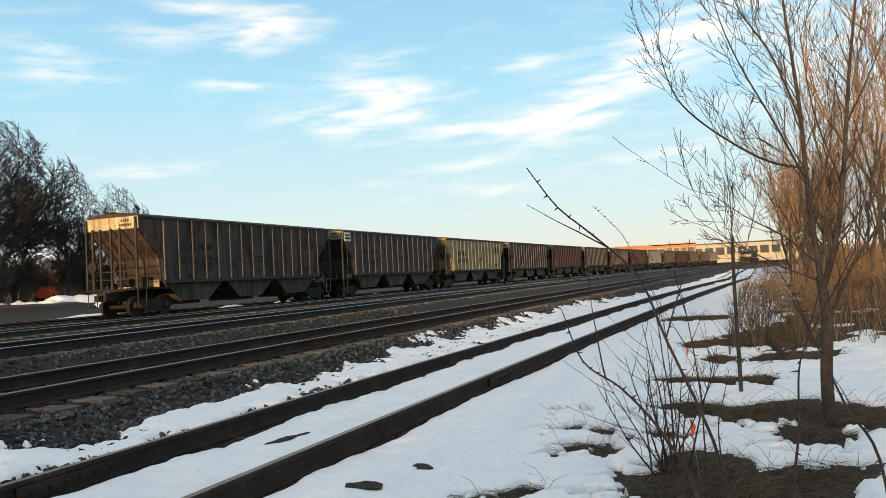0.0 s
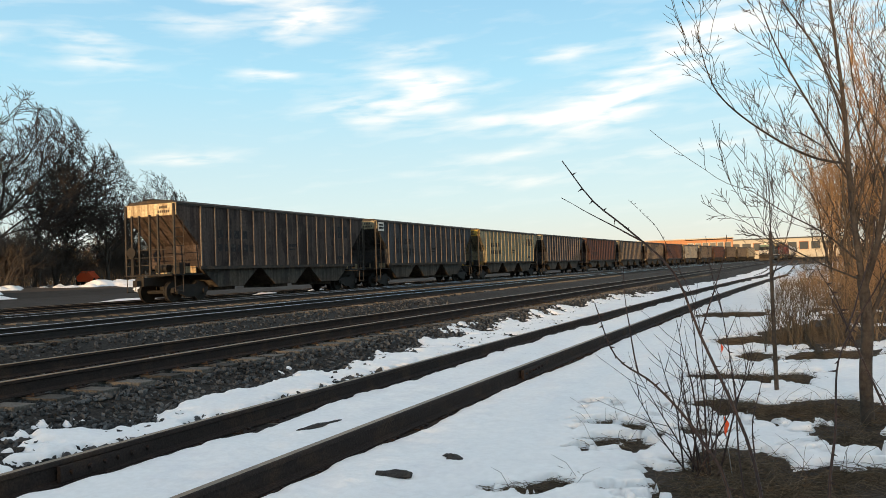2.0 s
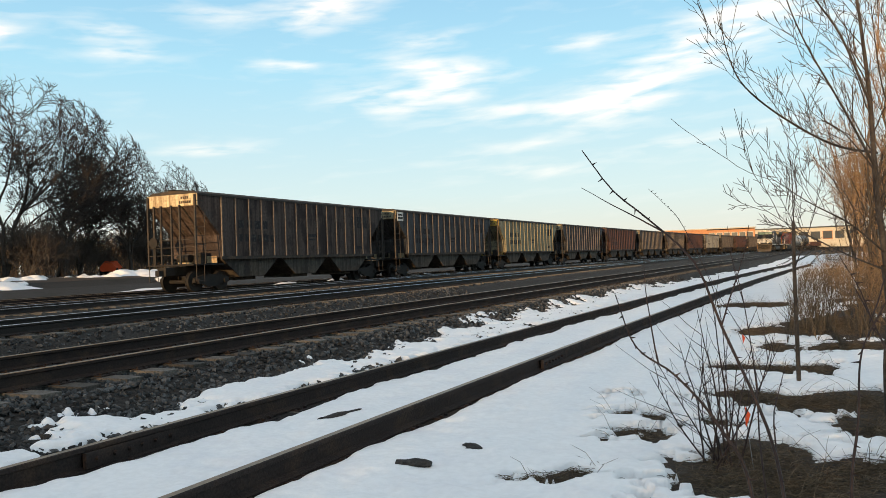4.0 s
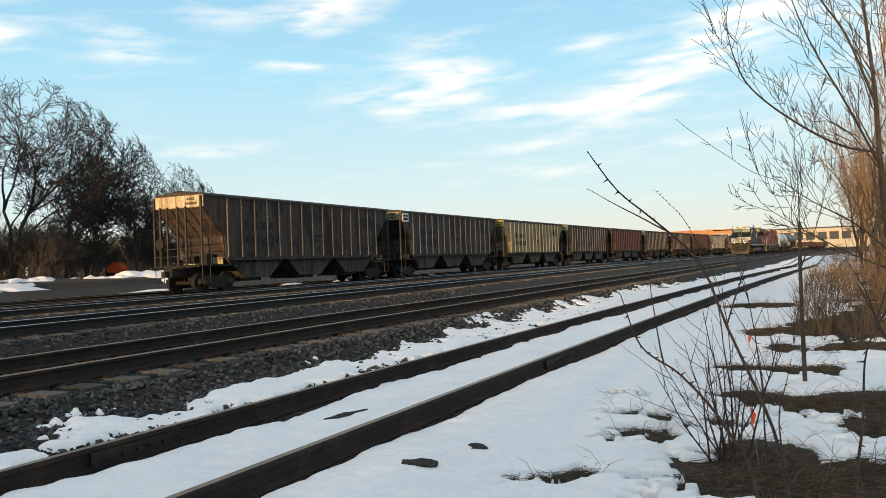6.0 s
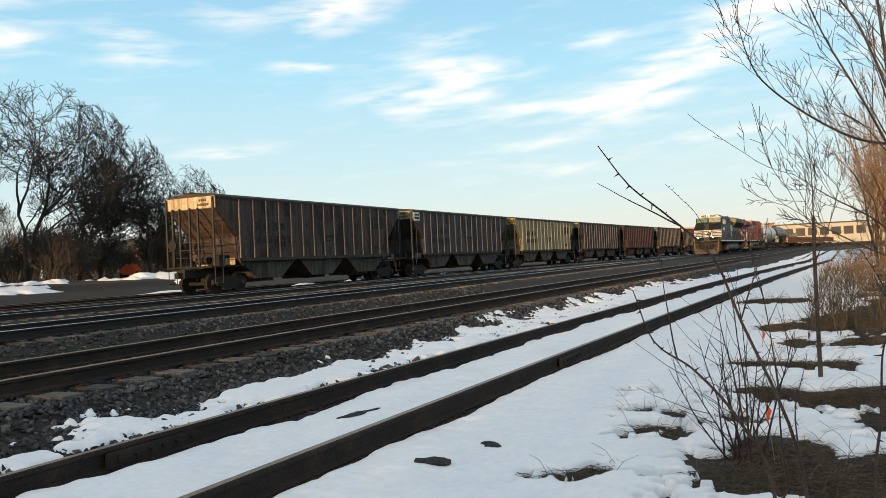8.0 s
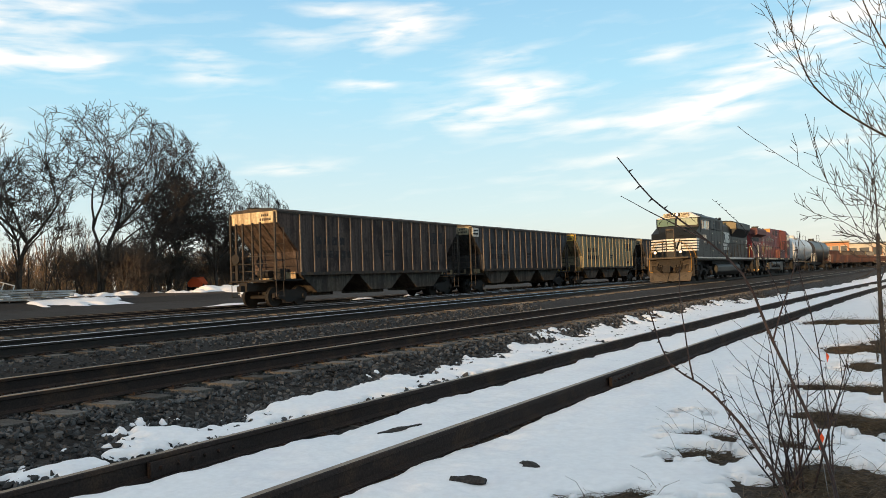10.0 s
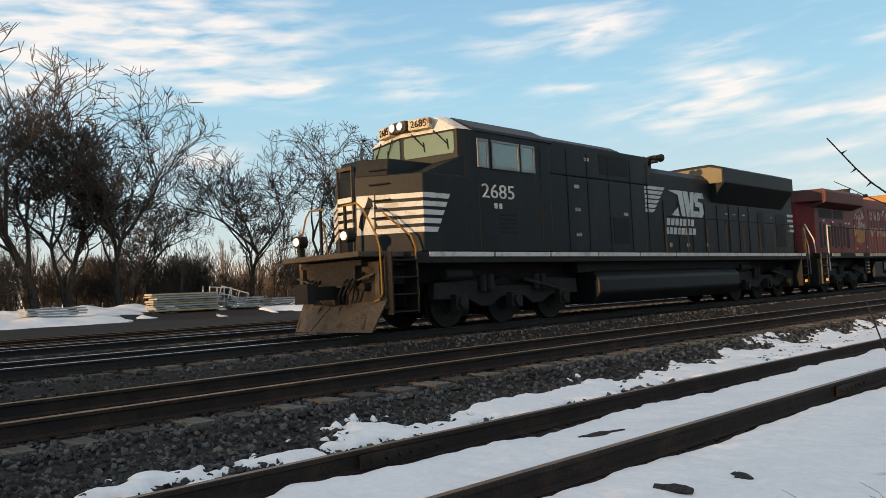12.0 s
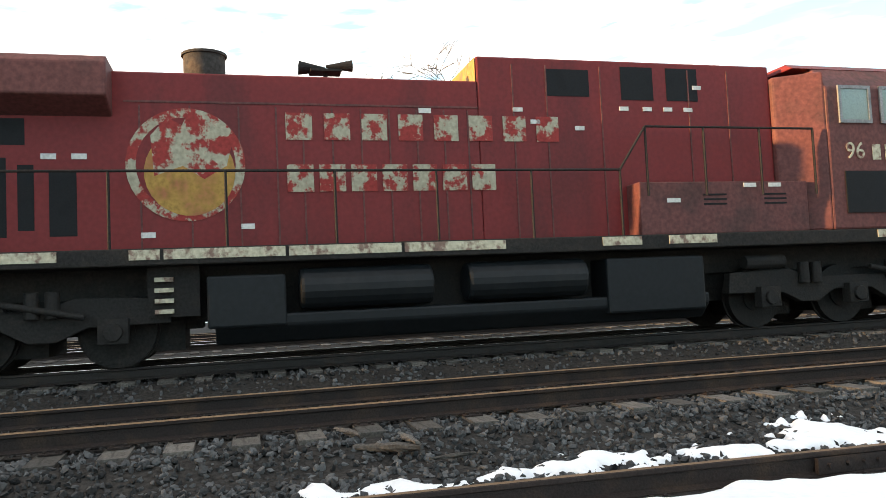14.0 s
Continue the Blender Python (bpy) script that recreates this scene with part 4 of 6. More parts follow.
def build_red_loco():
    """The second engine, running cab-last; local y is shared with the first engine's."""
    e = tagged(new("locomotive"), "faded red diesel freight locomotive running long hood first", "locomotive")
    Mesh().box(-1.5, 1.5, 22.1, 43.6, 1.42, 1.66).part("frame", UNDER, e, bevel=.02)
    s = Mesh()
    for y0, y1 in ((23.4, 24.3), (26.2, 27.2), (28.1, 28.5), (28.55, 30.2), (30.25, 31.9), (31.95, 33.55), (35.2, 35.9), (36.4, 37.3), (40.6, 41.2)):
        for sx in (-1, 1):
            a, b = sorted((sx * 1.5, sx * 1.512))
            s.box(a, b, y0, y1, 1.5, 1.64)
    s.parts("side_stripe", CREAM, e, "worn cream stripe along the frame edge")
    Mesh().prism_z([(-.35, 22.75), (.35, 22.75), (.92, 23.3), (.92, 33.4), (-.92, 33.4), (-.92, 23.3)], 1.66, 4.3).part("long_hood", RED, e, bevel=.03)
    # radiator wings
    Mesh().prism_y([(-.92, 3.62), (.92, 3.62), (1.46, 3.80), (1.48, 4.26), (1.36, 4.38), (-1.36, 4.38), (-1.48, 4.26), (-1.46, 3.80)], 23.2, 27.85).prism_z([(-.5, 22.7), (.5, 22.7), (1.4, 23.2), (-1.4, 23.2)], 3.85, 4.36).part("radiator", BROWN, e, "brownish red radiator wings", bevel=.03)
    d = Mesh()
    for sx in (-1, 1):
        a, b = sorted((sx * .915, sx * .925))
        for k, y in enumerate((23.77, 24.2, 24.67, 25.12, 25.45, 25.85, 26.2, 26.6, 27.0)):
            d.box(a, b, y, y + (.26 if k % 2 == 0 else .21) + (.1 if k == 8 else 0), 1.9 + .09 * (k % 2), 3.02 - .1 * (k % 3))
        d.box(a, b, 23.8, 25.35, 3.2, 3.58)
        d.box(a, b, 25.5, 26.7, 3.2, 3.58)
        for y0, y1, z0, z1 in ((34.6, 35.4, 4.08, 4.54), (36.0, 36.62, 4.04, 4.62), (36.88, 37.5, 4.04, 4.62)):
            a2, b2 = sorted((sx * .915, sx * .93))
            d.box(a2, b2, y0, y1, z0, z1)
    d.parts("grille", DARKGAP, e)
    st = Mesh().cyl((.2, 29.12, 4.25), (.2, 29.12, 4.76), .32, n=24).cyl((.2, 29.12, 4.76), (.2, 29.12, 4.80), .35, n=24)
    st.part("exhaust_pipe", HD, e, "sooty dark exhaust pipe", smooth=True)
    hn = Mesh().cyl((.4, 31.0, 4.28), (.4, 31.0, 4.54), .035).box(.24, .56, 30.75, 31.25, 4.5, 4.54)
    for dx, sgn in ((-.12, -1), (.0, -1), (.12, 1)):
        hn.cyl((.4 + dx, 31.0, 4.58), (.4 + dx, 31.0 + sgn * .42, 4.6), .022, .095, n=12)
    hn.part("horn", UNDER, e)
    Mesh().box(-.922, .922, 33.4, 39.0, 1.66, 4.72).part("cabinet", RED, e, bevel=.03)
    # thin gold-coloured sheet over the red cabinet's front face
    Mesh().add([(-.9, 33.38, 4.3), (.9, 33.38, 4.3), (.9, 33.38, 4.7), (-.9, 33.38, 4.7), (-.9, 33.41, 4.3), (.9, 33.41, 4.3), (.9, 33.41, 4.7), (-.9, 33.41, 4.7)], [(0, 1, 2, 3), (4, 7, 6, 5)]).part("cabinet_front", GOLD, e)
    Mesh().box(-1.35, 1.35, 36.0, 39.3, 1.66, 2.55).part("side_cabinet", BROWN, e, "dull brown low cabinet", bevel=.02)
    vt = Mesh()
    for sx in (-1, 1):
        a, b = sorted((sx * 1.34, sx * 1.358))
        for y in (37.2, 38.4):
            for z in (2.15, 2.23, 2.31):
                vt.box(a, b, y, y + .45, z, z + .03)
    vt.parts("vent_slat", DARKGAP, e)
    Mesh().prism_y([(-1.48, 1.66), (1.48, 1.66), (1.5, 4.2), (1.15, 4.66), (-1.15, 4.66), (-1.5, 4.2)], 39.7, 42.0).prism_z([(-1.0, 39.0), (1.0, 39.0), (1.48, 39.7), (-1.48, 39.7)], 1.66, 4.5).part("cab", BROWN, e, bevel=.04)
    Mesh().prism_y([(-1.2, 4.62), (1.2, 4.62), (1.0, 4.74), (-1.0, 4.74)], 39.3, 42.2).part("cab_roof", RED, e, bevel=.02)
    Mesh().prism_x([(42.0, 1.66), (43.4, 1.66), (43.3, 3.1), (42.5, 3.5), (42.0, 3.55)], -1.2, 1.2).part("nose", RED, e, bevel=.06)
    for sx in (-1, 1):
        for y0, y1 in ((39.95, 40.65), (40.85, 41.5)):
            a, b = sorted((sx * 1.5, sx * 1.535))
            w = Mesh().box(a, b, y0, y1, 3.56, 3.62).box(a, b, y0, y1, 4.18, 4.24).box(a, b, y0, y0 + .06, 3.62, 4.18).box(a, b, y1 - .06, y1, 3.62, 4.18).part("side_window", STEEL, e)
            a, b = sorted((sx * 1.48, sx * 1.515))
            Mesh().box(a, b, y0 + .06, y1 - .06, 3.62, 4.18).part("pane", GLASS, w)
        a, b = sorted((sx * 1.49, sx * 1.51))
        Mesh().box(a, b, 40.0, 41.0, 1.95, 2.7).part("cab_vent", DARKGAP, e)
        text_part("cab_number", "96", .42, CREAM, e, pose(sx * 1.505, 40.5 - .25 * sx, 3.05, 90, 0, 90 * sx))
        letter_bars(e, "cab_number", sx * 1.503, 40.62 if sx > 0 else 39.9, 2.9, [.18, .18], .28, .1, CREAM, face=sx)
    # doors, seams
    sm = Mesh()
    for sx in (-1, 1):
        a, b = sorted((sx * .912, sx * .932))
        for y in (28.2, 28.9, 29.6, 30.15, 30.55, 31.0, 31.45, 31.9, 32.35, 32.8, 33.2):
            sm.box(a, b, y, y + .025, 1.7, 3.8)
        sm.box(a, b, 28.0, 33.4, 3.84, 3.87)
        a, b = sorted((sx * .915, sx * .934))
        for y in (34.0, 34.6, 35.6, 37.3, 38.1):
            sm.box(a, b, y, y + .025, 1.7, 4.6)
    sm.parts("door_seam", BROWN, e)
    lb = Mesh()
    for sx in (-1, 1):
        a, b = sorted((sx * .915, sx * .932))
        for y, z in ((32.4, 3.75), (28.2, 1.85), (29.6, 1.95), (26.9, 3.0), (25.3, 3.02), (24.2, 3.05), (27.3, 3.0)):
            lb.box(a, b, y, y + .2, z, z + .08)
        a, b = sorted((sx * .92, sx * .938))
        for y, z in ((34.0, 3.8), (34.3, 3.6), (35.1, 3.5), (35.95, 3.85), (36.4, 3.85), (36.8, 3.85), (37.2, 3.85), (37.4, 4.25)):
            lb.box(a, b, y, y + .17, z, z + .07)
        a, b = sorted((sx * 1.35, sx * 1.36))
        for y, z in ((36.5, 2.2), (38.0, 2.45), (38.5, 2.45)):
            lb.box(a, b, y, y + .25, z, z + .07)
    lb.parts("notice_label", WHITEP, e, "small pale notice labels")
    for sx in (-1, 1):
        X = sx * .928
        a, b = sorted((X, X + sx * .006))
        c = Mesh()
        c.cyl((a, 28.85, 2.92), (b, 28.85, 2.92), .84, n=36)
        c.part("emblem_ring", WORN, e, "worn cream ring of a painted emblem")
        a, b = sorted((X + sx * .004, X + sx * .010))
        Mesh().cyl((a, 28.85, 2.92), (b, 28.85, 2.92), .70, n=32).part("emblem_disc", RED, e)
        a, b = sorted((X + sx * .009, X + sx * .014))
        Mesh().cyl((a, 28.9, 2.8), (b, 28.9, 2.8), .64, n=28).part("emblem_ground", GOLD, e, "faded gold painted disc")
        a, b = sorted((X + sx * .013, X + sx * .018))
        Mesh().prism_x([(28.4, 2.75), (28.8, 2.9), (29.1, 2.7), (29.42, 2.9), (29.5, 3.2), (29.25, 3.62), (28.9, 3.7), (28.8, 3.5), (28.6, 3.62), (28.36, 3.35)], a, b).part("emblem_figure", WORN, e, "worn cream painted animal shape")
        letter_bars(e, "painted_name", X + sx * .004, 30.3, 3.3, [.40] * 8, .42, .185, WORN, face=sx)
        letter_bars(e, "painted_name", X + sx * .004, 30.3, 2.5, [.40] * 7, .42, .09, WORN, face=sx)
        handrail(e, sx * 1.46, 23.2, 35.6, 1.66, 2.74, 1.6, UNDER)
        handrail(e, sx * 1.46, 36.1, 39.4, 2.3, 3.46, 1.1, UNDER)
        Mesh().tube([(sx * 1.46, 35.6, 2.74), (sx * 1.46, 36.1, 3.46)], .022).part("handrail", UNDER, e)
        Mesh().tube([(sx * 1.46, 23.55, 2.78), (sx * 1.47, 23.1, 2.8), (sx * 1.48, 23.05, 2.4), (sx * 1.48, 23.1, .9)], .028).tube([(sx * .8, 22.5, 2.9), (sx * 1.2, 22.3, 2.2), (sx * 1.3, 22.2, 1.3)], .026).part("end_handrail", WHITEP, e, "white end handrail")
    # below the deck
    tk = Mesh()
    for sx in (-1, 1):
        for y0, y1 in ((30.4, 32.4), (32.95, 34.95)):
            tk.cyl((sx * 1.2, y0, 1.02), (sx * 1.2, y1, 1.02), .31, n=20)
    tk.parts("air_tank", BLACK, e, bevel=.06)
    Mesh().prism_y([(-1.35, .5), (-1.1, .25), (1.1, .25), (1.35, .5), (1.35, .68), (-1.35, .68)], 29.2, 37.2).box(-1.4, 1.4, 29.1, 30.2, .5, 1.25).box(-1.4, 1.4, 35.3, 37.1, .4, 1.3).part("fuel_tank", BLACK, e, bevel=.04)
    Mesh().box(-.7, .7, 22.3, 43.4, 1.0, 1.45).box(-.5, .5, 23, 29, .5, 1.1).box(-.5, .5, 37, 43, .5, 1.1).box(-.8, .8, 29.0, 37.2, .6, 1.45).box(-1.2, 1.2, 28.3, 29.0, .7, 1.42).parts("underframe_gear", UNDER, e)
    fl = Mesh()
    for sx in (-1, 1):
        for z in (.75, .9, 1.05, 1.2):
            fl.box(min(sx * 1.2, sx * 1.3), max(sx * 1.2, sx * 1.3), 28.4, 28.65, z, z + .06)
    fl.parts("filter_box", CREAM, e)
    loco_truck(e, 26.0)
    loco_truck(e, 40.3)
    steps(e, 22.15, 22.75, TREAD)
    steps(e, 43.0, 43.6, UNDER)
    Mesh().box(1.53, 1.55, 22.4, 22.65, .5, .6).part("step_light", AMBER, e)
    Mesh().box(-.14, .14, 21.3, 22.2, .72, 1.0).box(-.14, .14, 43.6, 44.5, .72, 1.0).part("coupler", UNDER, e)
    Mesh().prism_x([(22.0, .3), (22.15, .3), (22.2, 1.4), (22.0, 1.4)], -1.35, 1.35).part("pilot", UNDER, e)
    pst = Mesh()
    for x in (-.9, -.45, .45, .9):
        pst.box(x - .03, x + .03, 22.12, 22.18, 1.66, 2.7)
    pst.parts("handrail_post", GOLD, e)
    hs = Mesh()
    for x in (-.8, -.5, -.3, .3, .5, .8):
        hs.tube([(x, 22.0, 1.3), (x * .95, 21.75, .9), (x * .8, 21.7, .6)], .03)
    hs.part("brake_hose", DARKGAP, e)
    Mesh().cyl((0, 22.86, 4.1), (0, 22.78, 4.1), .14, n=16).part("headlight", STEEL, e)
    return e


def freight_truck(parent, yc):
    for dy in (-.88, .88):
        wheelset(parent, yc + dy, .46)
    f = Mesh()
    for s in (-1, 1):
        a, b = sorted((s * .92, s * 1.08))
        f.prism_x([(yc - 1.15, .42), (yc - 1.15, .62), (yc - .5, .78), (yc + .5, .78), (yc + 1.15, .62), (yc + 1.15, .42), (yc + .6, .34), (yc + .35, .2), (yc - .35, .2), (yc - .6, .34)], a, b)
        for dy in (-.88, .88):
            f.cyl((s * 1.0, yc + dy, .46), (s * 1.15, yc + dy, .46), .12, n=10)
    f.box(-1.0, 1.0, yc - .15, yc + .15, .4, .7)
    f.part("truck_frame", UNDER, parent)


def hopper_paint(name, a, b, c2=(.5, .6)):
    """Sheet steel with rust running down it in streaks, and broad blotches."""
    m = mat(name, a, 0.8, var=0.35, scale=.8, stretch=(1, 1, .6), bump_scale=10, col2=b, mix2=c2, bump=.15)
    nt = m.node_tree
    N, L = nt.nodes.new, nt.links.new
    bs = nt.nodes["Principled BSDF"]
    src = bs.inputs["Base Color"].links[0].from_socket
    tc, mp, no, mr, mx = N("ShaderNodeTexCoord"), N("ShaderNodeMapping"), N("ShaderNodeTexNoise"), N("ShaderNodeMapRange"), N("ShaderNodeMix")
    mp.inputs["Scale"].default_value = (4.5, 4.5, .22)
    no.inputs["Scale"].default_value = 1.0
    no.inputs["Detail"].default_value = 5
    no.inputs["Roughness"].default_value = .7
    mr.inputs["From Min"].default_value, mr.inputs["From Max"].default_value = .44, .62
    mr.inputs["To Max"].default_value = .75
    mx.data_type = "RGBA"
    L(tc.outputs["Object"], mp.inputs[0])
    L(mp.outputs[0], no.inputs["Vector"])
    L(no.outputs[0], mr.inputs[0])
    L(mr.outputs[0], mx.inputs[0])
    L(src, mx.inputs[6])
    mx.inputs[7].default_value = (b[0] * .75, b[1] * .68, b[2] * .65, 1)
    L(mx.outputs[2], bs.inputs["Base Color"])
    return m


def build_hopper(label, paint, endp, dark, logo):
    """A three-bay covered hopper; local y runs from its near end, 0, to 17.9."""
    e = tagged(new("hopper_car"), label, "hopper car", "standing freight cars")
    L, hw = 17.9, 1.5
    side = [(.45, 4.5), (.45, 3.95), (1.85, 2.6), (1.95, 1.52), (L - 1.95, 1.52), (L - 1.85, 2.6), (L - .45, 3.95), (L - .45, 4.5)]
    b = Mesh()
    b.prism_x(side, -hw, hw)
    b.part("body", paint, e, bevel=.02)
    rf = Mesh().prism_y([(-hw - .03, 4.48), (hw + .03, 4.48), (1.2, 4.62), (0, 4.68), (-1.2, 4.62)], .4, L - .4)
    rf.part("roof", dark, e, bevel=.01)
    rw = Mesh().box(-.3, .3, .3, L - .3, 4.70, 4.72)
    for i in range(12):
        y = 1 + i * (L - 2) / 11
        rw.box(-.28, .28, y - .03, y + .03, 4.64, 4.70)
    for i in range(8):
        y = 1.6 + i * (L - 3.2) / 7
        rw.cyl((.55, y, 4.60), (.55, y, 4.675), .24, n=12)
    rw.part("running_board", dark, e)
    nr = 15
    rib_me = Mesh().box(0, .065, -.035, .035, 1.6, 4.4).data("rib", RIBC if paint in (H_GREY, H_DARK) else paint)
    for i in range(nr):
        y = 2.0 + i * (L - 4.0) / (nr - 1)
        for s in (-1, 1):
            o = new("rib", rib_me)
            o.parent = e
            o.matrix_basis = pose(hw, y, 0) if s > 0 else pose(-hw, y, 0, 0, 0, 180)
    sl = Mesh()
    for s in (-1, 1):
        a, bb = sorted((s * hw, s * (hw + .05)))
        sl.box(a, bb, 1.9, L - 1.9, 1.45, 1.6).box(a, bb, .4, L - .4, 4.4, 4.5)
    sl.part("side_sill", dark, e)
    for k in range(3):
        yc = 4.35 + k * 4.6
        h = Mesh()
        h.prism_x([(yc - 2.25, 1.52), (yc + 2.25, 1.52), (yc + .95, .58), (yc - .95, .58)], -1.34, 1.34)
        h.box(-.9, .9, yc - .8, yc + .8, .42, .58)
        h.part("hopper_bay", BAYC, e, bevel=.02)
    for y0, d in ((0.0, 1), (L, -1)):
        Y = lambda v: y0 + d * v
        ep = Mesh()
        ya, yb = sorted((Y(.40), Y(.45)))
        ep.box(-hw, hw, ya, yb, 3.95, 4.5)
        ep.add([(-1.46, Y(.45), 3.95), (1.46, Y(.45), 3.95), (1.46, Y(2.6), 1.95), (-1.46, Y(2.6), 1.95), (-1.46, Y(.5), 4.0), (1.46, Y(.5), 4.0), (1.46, Y(2.7), 2.0), (-1.46, Y(2.7), 2.0)],
               [(0, 1, 2, 3), (7, 6, 5, 4), (0, 4, 5, 1), (2, 6, 7, 3)])
        ya, yb = sorted((Y(1.94), Y(2.0)))
        ep.box(-1.2, 1.2, ya, yb, 1.3, 2.6)
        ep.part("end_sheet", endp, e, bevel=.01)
        fl = Mesh()
        for x in (-1.42, -1.05, -.62, .0, .5, 1.42):
            ya, yb = sorted((Y(.30), Y(.38)))
            fl.box(x - .04, x + .04, ya, yb, 1.25, 4.0 if abs(x) < 1.4 else 4.45)
        for z in (1.7, 2.05, 2.4):
            fl.cyl((-1.42, Y(.33), z), (1.42, Y(.33), z), .018, n=6)
        for z in (1.35, 1.75, 2.15, 2.55, 2.95, 3.35, 3.75, 4.15):
            for s in (-1, 1):
                fl.cyl((s * 1.5, Y(.34), z), (s * 1.5, Y(.85), z), .014, n=5)
        for s in (-1, 1):
            fl.cyl((s * 1.5, Y(.85), 1.25), (s * 1.5, Y(.85), 3.75), .02, n=6)
            fl.cyl((s * 1.42, Y(.34), .45), (s * 1.42, Y(.34), 1.3), .02, n=6).cyl((s * 1.42, Y(.85), .45), (s * 1.42, Y(.85), 1.3), .02, n=6).cyl((s * 1.42, Y(.34), .5), (s * 1.42, Y(.85), .5), .02, n=6)
            fl.cyl((s * .55, Y(.45), 3.9), (s * .45, Y(2.5), 2.0), .035, n=6)
        fl.part("end_ladder", dark, e)
        pf = Mesh()
        ya, yb = sorted((Y(.15), Y(2.2)))
        pf.box(-1.42, 1.42, ya, yb, 1.2, 1.27)
        ya, yb = sorted((Y(-.35), Y(2.6)))
        pf.box(-.25, .25, ya, yb, .75, 1.15)
        pf.part("end_platform", UNDER, e, bevel=.01)
        gear = Mesh()
        ya, yb = sorted((Y(1.2), Y(1.6)))
        gear.cyl((-.5, Y(1.3), 1.55), (.2, Y(1.3), 1.55), .2, n=12).box(.5, .9, ya, yb, 1.28, 1.8).cyl((-1.0, Y(.25), 2.3), (-1.0, Y(.19), 2.3), .25, n=14).box(-1.08, -.92, *sorted((Y(.25), Y(.3))), 1.3, 2.5)
        gear.parts("brake_gear", UNDER, e)
        Mesh().box(-.12, .12, *sorted((Y(-.62), Y(-.3))), .75, 1.02).part("coupler", UNDER, e)
        freight_truck(e, Y(1.75))
        mk = Mesh()
        ya, yb = sorted((Y(.388), Y(.40)))
        for i in range(4):
            mk.box(.55 + i * .12, .63 + i * .12, ya, yb, 4.26, 4.38)
        mk.parts("stencil_mark", dark, e)
        mk = Mesh()
        for i in range(6):
            mk.box(.45 + i * .12, .53 + i * .12, ya, yb, 4.06, 4.18)
        mk.parts("stencil_mark", dark, e)
    for s in (-1, 1):
        a, bb = sorted((s * hw, s * (hw + .008)))
        bars = [(3.2 + i * .62, 3.6 + i * .62, 2.95, 3.35) for i in range(4)] + [(3.2 + i * .5, 3.52 + i * .5, 2.3, 2.65) for i in range(6)]
        bars += [(13.7 + i * .65, 14.2 + i * .65, 3.2, 3.9) for i in range(3)] if logo else []
        bars += [(9.0, 9.9, 2.6, 2.75), (9.0, 9.7, 2.4, 2.5), (14.2, 14.9, 1.9, 2.1)]
        for y0, y1, z0, z1 in bars:
            Mesh().box(a, bb, y0, y1, z0, z1).part("stencil_mark", MARK, e)
    return e


HD = mat("dark_grimy_steel", (0.045, 0.04, 0.036), 0.8, var=0.4, scale=2.5, bump=.2, bump_scale=18, col2=(0.085, 0.062, 0.045))
MARK = mat("faded_stencil_paint", (0.03, 0.027, 0.026), 0.85, var=0.3, scale=6, col2=(0.075, 0.066, 0.06))
# weathered cream for the end sheets, brightened in the colour to look sunlit
H_CREAM = hopper_paint("weathered_sunlit_cream", (0.62, 0.52, 0.34), (0.22, 0.14, 0.075), (.48, .66))
H_GREY = hopper_paint("weathered_grey_brown", (0.088, 0.064, 0.054), (0.036, 0.026, 0.023))
# bay slopes in a lighter brown that stands for light falling on them
BAYC = hopper_paint("lit_hopper_bay", (0.085, 0.072, 0.058), (0.04, 0.034, 0.029))
# ribs coloured paler than the sides, for the sun catching them
RIBC = hopper_paint("pale_sunlit_rib", (0.17, 0.145, 0.125), (0.085, 0.066, 0.056))
H_TAN = hopper_paint("weathered_tan", (0.33, 0.28, 0.18), (0.2, 0.165, 0.11))
H_DARK = hopper_paint("weathered_dark_grey", (0.075, 0.071, 0.072), (0.036, 0.033, 0.033))
H_RUST = hopper_paint("weathered_maroon", (0.10, 0.05, 0.042), (0.06, 0.035, 0.03))
H_LIGHT = hopper_paint("weathered_light_grey", (0.30, 0.29, 0.26), (0.17, 0.15, 0.13))
H_YEL = hopper_paint("weathered_yellow_end", (0.5, 0.33, 0.06), (0.25, 0.15, 0.05))


def along(y, xc, top):
    """A pose on a curved track: at y, level with its rail tops, turned along it."""
    return pose(xc + float(bend(y)), y, top, 0, 0, -math.degrees(math.atan(KAPPA * y)))


def place_hoppers():
    lab = "%s weathered covered hopper car"
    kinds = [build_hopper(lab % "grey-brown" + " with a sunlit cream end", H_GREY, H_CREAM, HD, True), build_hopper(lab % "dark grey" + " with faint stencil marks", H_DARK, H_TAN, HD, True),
             build_hopper(lab % "tan" + " with a yellow end", H_TAN, H_YEL, HD, True), build_hopper(lab % "maroon" + " on the yard track", H_RUST, H_RUST, HD, False), build_hopper(lab % "light grey" + " on the yard track", H_LIGHT, H_TAN, HD, True)]
    order = [0, 1, 2, 1, 3, 1, 0, 3, 4, 1, 3, 0, 1, 4]
    first = set()
    for i, k in enumerate(order):
        m = along(27.04 + i * 18.9, -25.9, 0.42)
        if k in first:
            copy_thing(kinds[k], m)
        else:
            kinds[k].matrix_basis = m
            first.add(k)
    return kinds


HOPPERS = place_hoppers()
TANKW = mat("tank_white_paint", (0.5, 0.5, 0.5), 0.35, var=0.2, scale=1, bump_scale=10, col2=(0.3, 0.29, 0.27))
TANKB = mat("tank_black_paint", (0.03, 0.03, 0.032), 0.4, var=0.3, scale=1.5, bump_scale=12, col2=(0.06, 0.055, 0.05))


